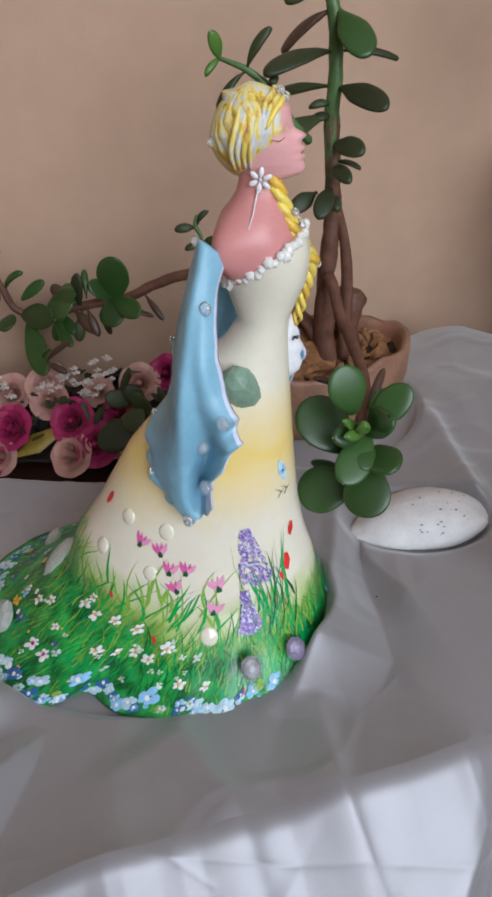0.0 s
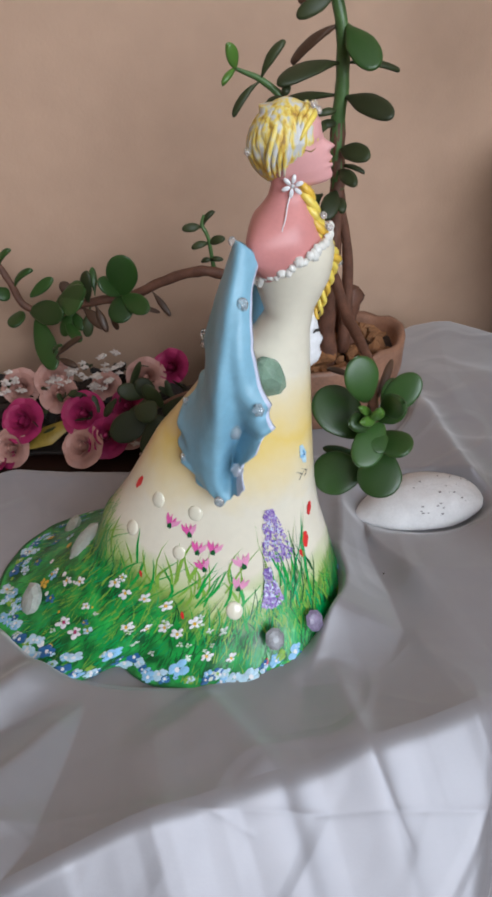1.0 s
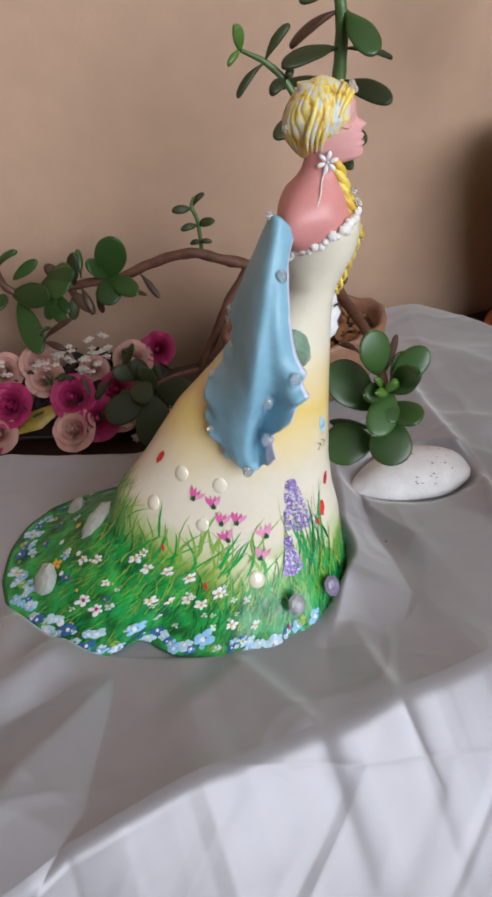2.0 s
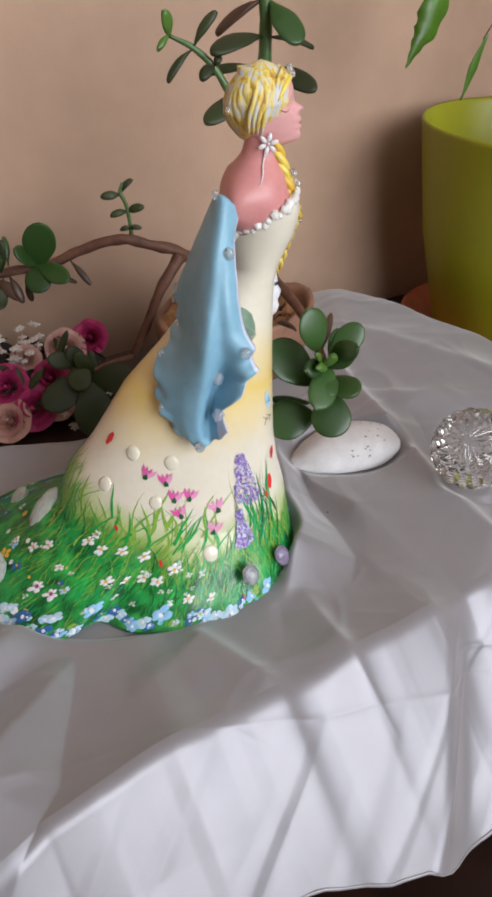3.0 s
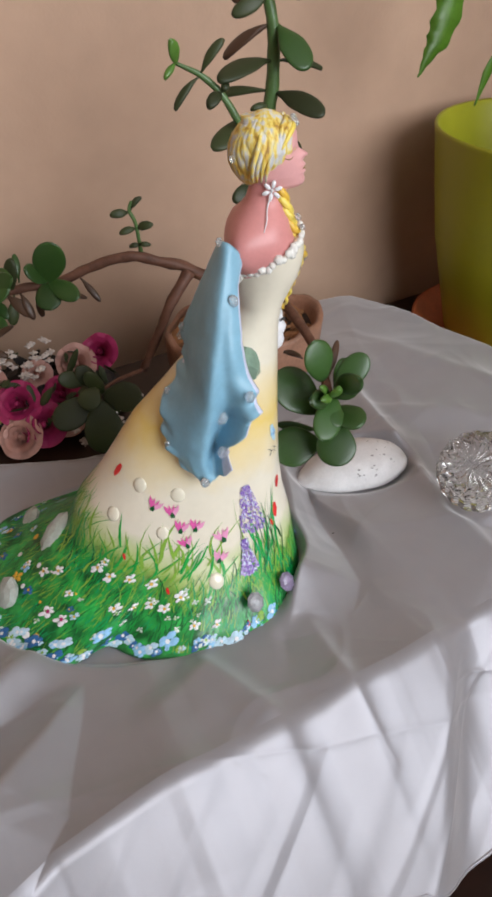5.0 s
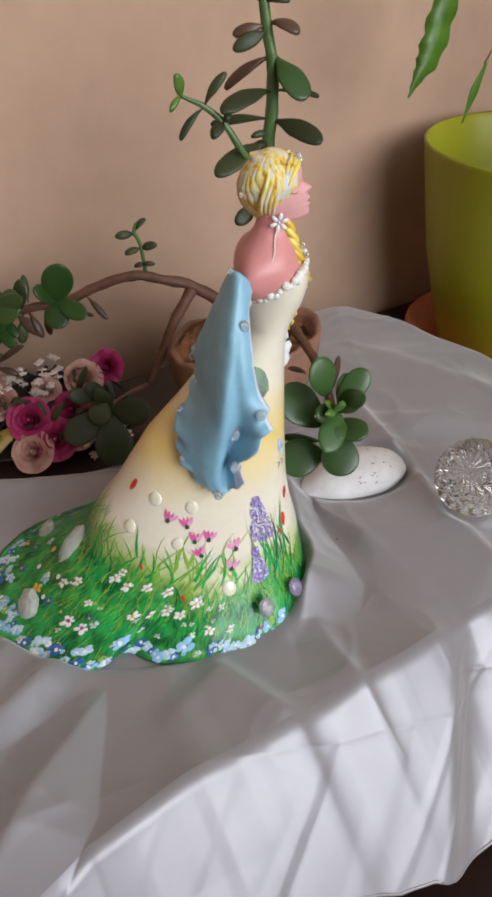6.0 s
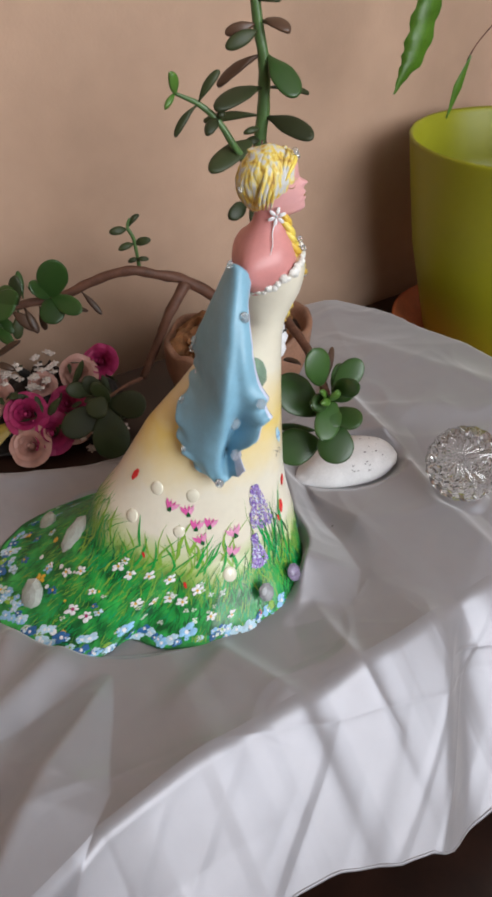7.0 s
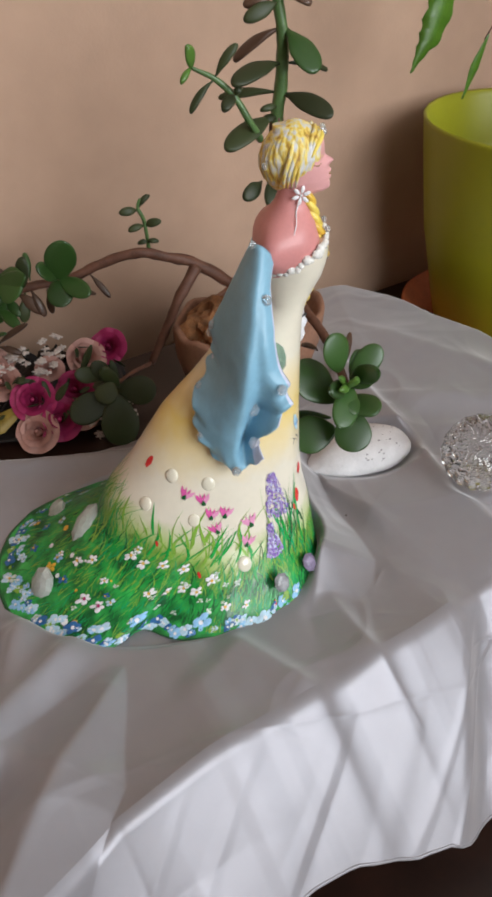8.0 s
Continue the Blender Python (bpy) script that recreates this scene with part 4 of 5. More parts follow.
# ---- arrangement of cloth roses ----
def rose_mesh(material, seed):
    """Rose head of overlapping cupped petals, radius one, opening to +z."""
    rnd = random.Random(seed)
    bm = bmesh.new()
    for ring, (count, rad, hgt, tilt) in enumerate(((3, 0.22, 0.75, 0.08), (4, 0.42, 0.72, 0.22), (5, 0.66, 0.62, 0.45), (6, 0.86, 0.45, 0.85))):
        for k in range(count):
            a0 = 2 * math.pi * (k + 0.5 * ring) / count + rnd.uniform(-0.15, 0.15)
            half = math.pi / count * 1.35
            rows = []
            for i in range(6):
                t = i / 5
                row = []
                for j in range(9):
                    s = j / 4 - 1
                    a = a0 + s * half * (0.55 + 0.45 * math.sin(t * 1.9))
                    r = 0.12 + (rad - 0.12) * (t ** 0.7) + tilt * 0.35 * t ** 3 - 0.06 * s * s * t
                    z = -0.25 + (hgt + 0.25) * t - 0.22 * tilt * t ** 4 - 0.16 * s * s * t + 0.04 * math.sin(s * 6 + k) * t
                    row.append(Vector((r * math.cos(a), r * math.sin(a), z)))
                rows.append(row)
            th = 0.025
            for out in (0, 1):
                vs = [[bm.verts.new(p + (Vector((p.x, p.y, 0)).normalized() * th + Vector((0, 0, -th * 0.3)) if out else Vector())) for p in row] for row in rows]
                for r1, r2 in zip(vs, vs[1:]):
                    for j in range(8):
                        bm.faces.new((r1[j], r1[j + 1], r2[j + 1], r2[j])).smooth = True
    bm_ball(bm, Matrix.Translation((0, 0, 0.12)) @ Matrix.Diagonal((0.2, 0.2, 0.4, 1)), seg=8, rings=6)
    return finish(bm, "rose", material)


def build_bouquet():
    c = Vector((-0.245, 0.240, 0.0))
    top = thing("flower_arrangement", c, "arrangement of magenta and pale pink cloth roses in a dark basket", "flowers")
    top.rotation_euler = (0, 0, radians(4))
    bm = bmesh.new()
    rings = []
    for r, z in ((0.70, 0.001), (0.78, 0.003), (0.84, 0.008), (0.84, 0.010), (0.80, 0.009), (0.74, 0.005)):
        rings.append([(r * 0.150 * math.copysign(abs(math.cos(a)) ** 0.6, math.cos(a)), r * 0.085 * math.copysign(abs(math.sin(a)) ** 0.6, math.sin(a)), z + 0.001 * math.sin(k * 3)) for k, a in enumerate(np.linspace(0, 2 * math.pi, 72, endpoint=False))])
    bm_loft(bm, rings)
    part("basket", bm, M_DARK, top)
    rm = [rose_mesh(M_ROSE_M, 1), rose_mesh(M_ROSE_P, 2), rose_mesh(M_ROSE_P, 5)]
    roses = (  # place, radius, kind, tilt
        (-0.222, 0.205, 0.050, 0.021, 0), (-0.200, 0.190, 0.028, 0.021, 0), (-0.222, 0.180, 0.022, 0.020, 1), (-0.175, 0.196, 0.026, 0.016, 2),
        (-0.165, 0.262, 0.058, 0.019, 1), (-0.138, 0.275, 0.062, 0.018, 0), (-0.255, 0.235, 0.058, 0.018, 2), (-0.285, 0.200, 0.048, 0.021, 0),
        (-0.300, 0.185, 0.022, 0.018, 1), (-0.320, 0.180, 0.010, 0.020, 0), (-0.262, 0.250, 0.070, 0.018, 1), (-0.300, 0.250, 0.062, 0.018, 2), (-0.205, 0.245, 0.060, 0.014, 2), (-0.180, 0.22, 0.045, 0.018, 0),
    )
    rnd = random.Random(3)
    for x, y, z, r, kind in roses:
        ob = new("rose", rm[kind])
        ob.parent = top
        d = Vector((rnd.uniform(-0.3, 0.3), -0.9, 0.75 + rnd.uniform(-0.2, 0.3))).normalized()
        ob.matrix_basis = Matrix.Translation(Vector((x, y - 0.012, z * 0.85 - 0.004)) - c) @ d.to_track_quat("Z", "Y").to_matrix().to_4x4() @ pose(0, 0, 0, 0, 0, rnd.uniform(0, 360)) @ Matrix.Scale(r, 4)
        tagged(ob, ("magenta cloth rose", "pale pink cloth rose", "pale pink cloth rose")[kind])
    # flat near-black slips in the basket's colour fill the gaps under the heads
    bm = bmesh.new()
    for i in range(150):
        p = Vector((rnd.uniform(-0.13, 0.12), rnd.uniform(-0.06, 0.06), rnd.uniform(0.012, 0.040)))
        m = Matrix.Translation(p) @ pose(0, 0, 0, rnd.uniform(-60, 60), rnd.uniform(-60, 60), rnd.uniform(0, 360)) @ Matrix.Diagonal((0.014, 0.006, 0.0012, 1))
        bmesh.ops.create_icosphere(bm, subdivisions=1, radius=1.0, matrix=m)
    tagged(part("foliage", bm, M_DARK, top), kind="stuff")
    bm = bmesh.new()
    for i in range(70):
        p = Vector((rnd.uniform(-0.11, 0.12), rnd.uniform(-0.068, 0.03), rnd.uniform(0.014, 0.062)))
        m = Matrix.Translation(p) @ pose(0, 0, 0, rnd.uniform(-70, 70), rnd.uniform(-70, 70), rnd.uniform(0, 360)) @ Matrix.Diagonal((rnd.uniform(0.006, 0.013), 0.004, 0.0009, 1))
        bmesh.ops.create_icosphere(bm, subdivisions=1, radius=1.0, matrix=m)
    tagged(part("foliage", bm, M_OLIVE, top), kind="stuff")
    # sprays of small white flowers
    for cx, cy, cz in ((-0.238, 0.25, 0.080), (-0.258, 0.24, 0.068), (-0.195, 0.255, 0.082), (-0.118, 0.225, 0.035), (-0.128, 0.19, 0.02), (-0.15, 0.175, 0.012), (-0.30, 0.225, 0.075), (-0.33, 0.17, 0.02), (-0.21, 0.235, 0.072)):
        bm = bmesh.new()
        for i in range(11):
            q = Vector((cx, cy - 0.012, cz * 0.9 - 0.008)) - c + Vector((rnd.gauss(0, 0.007), rnd.gauss(0, 0.005), rnd.gauss(0.004, 0.007)))
            for k in range(4):
                m = Matrix.Translation(q) @ pose(0, 0, 0, rnd.uniform(0, 90), 0, 90 * k) @ Matrix.Translation((0.0024, 0, 0)) @ Matrix.Diagonal((0.0029, 0.0021, 0.0010, 1))
                bmesh.ops.create_icosphere(bm, subdivisions=1, radius=1.0, matrix=m)
        part("white_spray", bm, M_ROSE_W, top)
    bm = bmesh.new()
    blade_leaf(bm, [Vector(q) - c for q in ((-0.235, 0.195, 0.03), (-0.262, 0.18, 0.022), (-0.285, 0.172, 0.012))], (0.004, 0.011, 0.001), (0, -0.6, 0.8))
    part("leaf", bm, M_YLEAF, top, "yellowed leaf")
    return top


build_bouquet()


# ---- painted figurine: one mesh ----
SK_Z = (0.05, 0.075, 0.10, 0.143, 0.17, 0.196, 0.215, 0.228, 0.24, 0.25, 0.264, 0.278)
SK_F = (0.031, 0.025, 0.022, 0.021, 0.021, 0.021, 0.0215, 0.024, 0.030, 0.0350, 0.0370, 0.0345)
SK_B = (-0.150, -0.138, -0.117, -0.088, -0.062, -0.040, -0.016, -0.006, -0.009, -0.0115, -0.0135, -0.0145)
SK_R = (0.060, 0.053, 0.046, 0.036, 0.030, 0.024, 0.019, 0.0175, 0.019, 0.0220, 0.0258, 0.0275)
SK_Y = (0.008, 0.010, 0.012, 0.016, 0.019, 0.021, 0.022, 0.022, 0.022, 0.022, 0.022, 0.022)


def skirt_ring(z, th):
    f_, b_, r_, y_ = (float(np.interp(z, SK_Z, q)) for q in (SK_F, SK_B, SK_R, SK_Y))
    return Vector(((f_ + b_) / 2 + (f_ - b_) / 2 * math.cos(th), y_ + r_ * math.sin(th), z))


def hem_point(th):
    c, s = math.cos(th), math.sin(th)
    deg = (math.degrees(th) + 360) % 360
    wav = 1 + 0.018 * math.sin(5 * th + 0.6) * (1 if c < 0.6 else 0.3) + 0.008 * math.sin(23 * th) - 0.15 * math.exp(-((deg - 264) / 7) ** 2) + 0.03 * math.exp(-((deg - 248) / 8) ** 2)
    x = -0.102 + 0.141 * math.copysign(abs(c) ** 0.92, c) * (1 + (wav - 1) * 0.25)
    y = 0.003 + 0.102 * math.copysign(abs(s) ** (0.92 if c < 0 else 0.92 - 0.25 * c), s) * wav
    return Vector((x, y, 0.0022))


def dress(th, v):
    """Surface of the dress: th around (0 in front, -90 degrees on the seen side), v from 0 at the hem over 1 to 2 at the bodice."""
    if v < 1:
        k = max(v, 0.0)
        a, b = hem_point(th), skirt_ring(0.05, th)
        p = a.lerp(b, k)
        p.z = 0.0022 + 0.0478 * k ** 1.45
        return p
    return skirt_ring(0.05 + (v - 1) * 0.20, th)


def dress_frame(th, v):
    e = 1e-3
    p = dress(th, v)
    a, b = (dress(th + e, v) - dress(th - e, v)) / (2 * e), (dress(th, v + e) - dress(th, v - e)) / (2 * e)
    n = a.cross(b).normalized()
    if n.dot(p - Vector((-0.05, 0.015, 0.05 if v < 1.2 else p.z))) < 0:
        n = -n
    return p, a, b, n


def climb(th, v, d):
    """Height reached from v when one goes the way d up the dress."""
    for _ in range(5):
        b = (dress(th, v + 1e-3) - dress(th, v - 1e-3)).length / 2e-3 if 0.001 < v < 1.999 else 0.1
        v = min(1.995, max(0.004, v + d / 5 / max(b, 0.02)))
    return v


def paint(bm, th, v, poly, mi, lift=0.00035, turn=0.0):
    """A flat dab of paint: poly in metres across and up, laid on the dress round (th, v)."""
    p, a, b, n = dress_frame(th, v)
    la, lb = max(a.length, 0.01), max(b.length, 0.01)
    shear = a.dot(b) / la / lb
    ct, st = math.cos(turn), math.sin(turn)
    vs = []
    for q in [(0.0, 0.0)] + list(poly):
        x, y = q[0] * ct - q[1] * st, q[0] * st + q[1] * ct
        y2 = y / max(0.3, math.sqrt(max(0.05, 1 - shear * shear)))
        th2 = th + (x - y2 * shear) / la
        vs.append(bm.verts.new(dress(th2, climb(th, v, y2)) + n * lift))
    for i in range(1, len(vs)):
        j = i + 1 if i + 1 < len(vs) else 1
        fc = bm.faces.new((vs[0], vs[i], vs[j]))
        fc.material_index = mi


def stroke(bm, th, v, length, width, lean, bend, mi, lift=0.0003):
    """A tapered brush stroke that grows upwards from (th, v)."""
    p, a, b, n = dress_frame(th, v)
    la, lb = max(a.length, 0.01), max(b.length, 0.01)
    prev = None
    for i in range(5):
        t = i / 4
        x, y = length * (lean * t + bend * t * t), length * t
        w = width * (1 - t) ** 0.7 * (0.5 + min(0.5, t * 2))
        vv = climb(th, v, y)
        row = [bm.verts.new(dress(th + (x + s * w) / la, vv) + n * lift) for s in (-1, 1)]
        if prev:
            fc = bm.faces.new((prev[0], prev[1], row[1], row[0]))
            fc.material_index = mi
        prev = row


def petals(bm, th, v, r, count, mi, centre, lift=0.0006, turn=0.0, slim=0.5):
    r0 = r
    for k in range(count):
        j_ = math.sin(k * 7.3 + th * 91 + v * 57)
        r = r0 * (0.92 + 0.20 * j_)
        a = turn + 2 * math.pi * (k + 0.16 * math.sin(k * 4.1 + th * 53)) / count
        ca, sa = math.cos(a), math.sin(a)
        poly = []
        for j in range(8):
            b = 2 * math.pi * j / 8
            x, y = 0.58 * r + 0.42 * r * math.cos(b), slim * r * 0.62 * math.sin(b)
            poly.append((x * ca - y * sa, x * sa + y * ca))
        # each petal fans from its own middle
        p, aa, bb, n = dress_frame(th, v)
        la, lb = max(aa.length, 0.01), max(bb.length, 0.01)
        vs = [bm.verts.new(dress(th + x / la, climb(th, v, y)) + n * lift) for x, y in [(0.58 * r * ca, 0.58 * r * sa)] + poly]
        vs[0].co += n * 0.0004
        for j in range(1, 9):
            fc = bm.faces.new((vs[0], vs[j], vs[j % 8 + 1]))
            fc.material_index = mi
    paint(bm, th, v, [(0.24 * r0 * math.cos(2 * math.pi * j / 6), 0.24 * r0 * math.sin(2 * math.pi * j / 6)) for j in range(6)], centre, lift + 0.0006)


def gem(bm, p, n, r, mi, facets=6, flat=0.6, tall=1.0):
    """A stone set on a surface: p its place, n the way it stands out."""
    m = Matrix.Translation(p) @ Vector(n).to_track_quat("Z", "Y").to_matrix().to_4x4()
    rings = []
    for rr, z in ((0.85, -0.2), (1.0, 0.15), (0.72, 0.75 * flat), (0.3, flat)):
        rings.append([m @ Vector((r * rr * math.cos(2 * math.pi * k / facets), tall * r * rr * math.sin(2 * math.pi * k / facets), r * z)) for k in range(facets)])
    vs = [[bm.verts.new(q) for q in ring] for ring in rings]
    for a, b in zip(vs, vs[1:]):
        for k in range(facets):
            fc = bm.faces.new((a[k], a[(k + 1) % facets], b[(k + 1) % facets], b[k]))
            fc.material_index, fc.smooth = mi, facets > 9
    for ring in (vs[0][::-1], vs[-1]):
        fc = bm.faces.new(ring)
        fc.material_index, fc.smooth = mi, facets > 9


# painted flowers: (angle in degrees, height on the dress)
WHITE_AT = ((-121, 0.9, 0.0055), (-130, 0.94, 0.0055), (-129, 1.0, 0.0045), (-100, 0.86, 0.006), (-154, 0.7, 0.0055), (-147, 0.78, 0.005), (-111, 0.9, 0.005), (-85, 0.72, 0.0055), (-109, 0.64, 0.0055), (-101, 0.62, 0.004), (-132, 0.68, 0.004), (-94, 0.62, 0.005), (-89, 0.6, 0.005), (-76, 0.4, 0.005), (-67, 0.34, 0.004), (-167, 0.62, 0.004))
BLUE_AT = ((-106, 0.36, 0.0085), (-83, 0.24, 0.008), (-78, 0.06, 0.006), (-58, 0.06, 0.008), (-57, 0.02, 0.006), (-47, 0.04, 0.007), (-115, 0.12, 0.006), (-135, 0.22, 0.006), (-139, 0.14, 0.006), (-126, 0.2, 0.007), (-116, 0.26, 0.006), (-106, 0.14, 0.006), (-87, 0.16, 0.006), (-129, 0.04, 0.006), (-41, 0.16, 0.006), (-90, 0.12, 0.005), (-172, 0.1, 0.006), (-181, 0.12, 0.006), (-194, 0.1, 0.006), (-127, 0.1, 0.005), (-67, 0.04, 0.006))
STAR_AT = ((-133, 0.48, 0.0065), (-125, 0.46, 0.0065), (-115, 0.08, 0.003))
TULIP_AT = ((-112, 1.24, 0.0041), (-100, 1.22, 0.0041), (-92, 1.16, 0.0041), (-84, 1.16, 0.0041), (-88, 1.1, 0.0041), (-69, 1.1, 0.0046), (-71, 1.02, 0.0044))
DOME_AT = ((-100, 1.28, 0.0058), (-101, 1.14, 0.0055), (-71, 0.82, 0.0068), (-135, 1.18, 0.0058), (-127, 1.3, 0.0058))


# lines of the hanging sleeve, from the shoulder to its tip: border at the back, crest over the arm, border at the front
SLEEVE_BACK = ((-0.0195, 0.003, 0.2770), (-0.0369, 0.0103, 0.2362), (-0.0456, 0.019, 0.2107), (-0.0455, 0.0143, 0.1939), (-0.0553, -0.0001, 0.1834), (-0.0630, -0.011, 0.168), (-0.0625, -0.022, 0.150), (-0.0545, -0.028, 0.1355), (-0.0430, -0.031, 0.1255))
SLEEVE_ARM = ((-0.0145, -0.0085, 0.2815), (-0.0250, -0.0240, 0.250), (-0.0310, -0.0340, 0.225), (-0.0340, -0.0415, 0.204), (-0.0365, -0.0435, 0.184), (-0.0395, -0.0425, 0.166), (-0.0410, -0.0420, 0.149), (-0.0395, -0.0420, 0.136), (-0.0360, -0.0415, 0.1235))
SLEEVE_FRONT = ((-0.0040, -0.0040, 0.2700), (-0.0085, -0.0160, 0.256), (-0.0090, -0.0330, 0.232), (-0.0045, -0.0380, 0.213), (-0.0005, -0.0435, 0.197), (0.0000, -0.0460, 0.184), (-0.0110, -0.0490, 0.171), (-0.0180, -0.0420, 0.156), (-0.0185, -0.0500, 0.1440))


def sleeve(bm, side, rnd):
    """Hanging sleeve: an open ruffled sheet round the arm, hollow behind its front border. side 1: seen side, -1: far side."""
    nz, nx = 120, 48
    lines = [smooth_path(q, nz // 8) for q in (SLEEVE_BACK, SLEEVE_ARM, SLEEVE_FRONT)]
    rows, back = [], []
    for i in range(nz + 1):
        t = i / nz
        lo, mid, hi = lines[0][i], lines[1][i], lines[2][i]
        row, rb = [], []
        for j in range(nx + 1):
            s = j / nx
            ctrl = (mid - lo * 0.3025 - hi * 0.2025) / 0.495
            p = lo * (1 - s) ** 2 + ctrl * 2 * s * (1 - s) + hi * s * s
            if s < 0.45:
                p.y += 0.0022 * math.sin(s * 20 + t * 5) * math.sin(math.pi * s / 0.45) * max(0.0, t - 0.5)
            else:
                q = (s - 0.45) / 0.55
                hollow = float(np.interp(t, (0, 0.2, 0.45, 0.62, 0.85, 1.0), (0.0, 0.0020, 0.009, 0.019, 0.018, 0.004)))
                p.y += hollow * math.exp(-((q - 0.50) / 0.21) ** 2) - 0.0030 * math.exp(-((q - 0.84) / 0.16) ** 2) * max(0.0, 1 - abs(t - 0.66) / 0.25)
            # frills: broad waves on the front border, small ones at the back and the foot
            ruf, fr, ft = max(0.0, (s - 0.74) / 0.26) ** 1.6, max(0.0, (0.20 - s) / 0.20) ** 1.6, max(0.0, (t - 0.9) / 0.1) ** 1.5
            ph = t * 33 + 1.6 * math.sin(t * 11)
            grow = min(1.0, max(0.0, t - 0.10) * 4)
            p.x += (0.0016 * math.sin(ph) * ruf + 0.0016 * math.sin(t * 52 + 2 * math.sin(t * 17)) * fr) * grow
            p.y += (-0.0030 * math.sin(ph + 1.1) * ruf + 0.0026 * math.sin(t * 45 + 1.5) * fr) * grow
            p.z += 0.0009 * math.sin(s * 34) * ft
            p += Vector((noise.noise(p * 120), noise.noise(p * 120 + Vector((9, 0, 0))), 0)) * 0.0004
            b = p + Vector((0.0003, 0.0019, 0))
            if side < 0:
                p.y, b.y = 0.044 - p.y, 0.044 - b.y
                p.x, b.x = p.x + 0.0135 + 0.016 * t, b.x + 0.0135 + 0.016 * t
                p.z, b.z = p.z - 0.022 * min(1, t * 1.5), b.z - 0.022 * min(1, t * 1.5)
            row.append(bm.verts.new(p))
            rb.append(bm.verts.new(b))
        rows.append(row)
        back.append(rb)
    for g in (rows, back):
        for i in range(nz):
            for j in range(nx):
                fc = bm.faces.new((g[i][j], g[i][j + 1], g[i + 1][j + 1], g[i + 1][j]))
                fc.smooth, fc.material_index = True, FIG["lilac"] if j >= nx - 1 or (i > 0.84 * nz and j > 0.84 * nx) or (g is back and side > 0) else FIG["sleeve"]
    rim = [(i, 0) for i in range(nz + 1)] + [(nz, j) for j in range(1, nx + 1)] + [(i, nx) for i in range(nz - 1, -1, -1)] + [(0, j) for j in range(nx - 1, 0, -1)]
    for (i, j), (k, l) in zip(rim, rim[1:] + rim[:1]):
        fc = bm.faces.new((rows[i][j], rows[k][l], back[k][l], back[i][j]))
        fc.smooth, fc.material_index = True, FIG["lilac"] if max(j, l) > nx - 2 else FIG["sleeve"]
    return [v.co.copy() for row in rows for v in row]


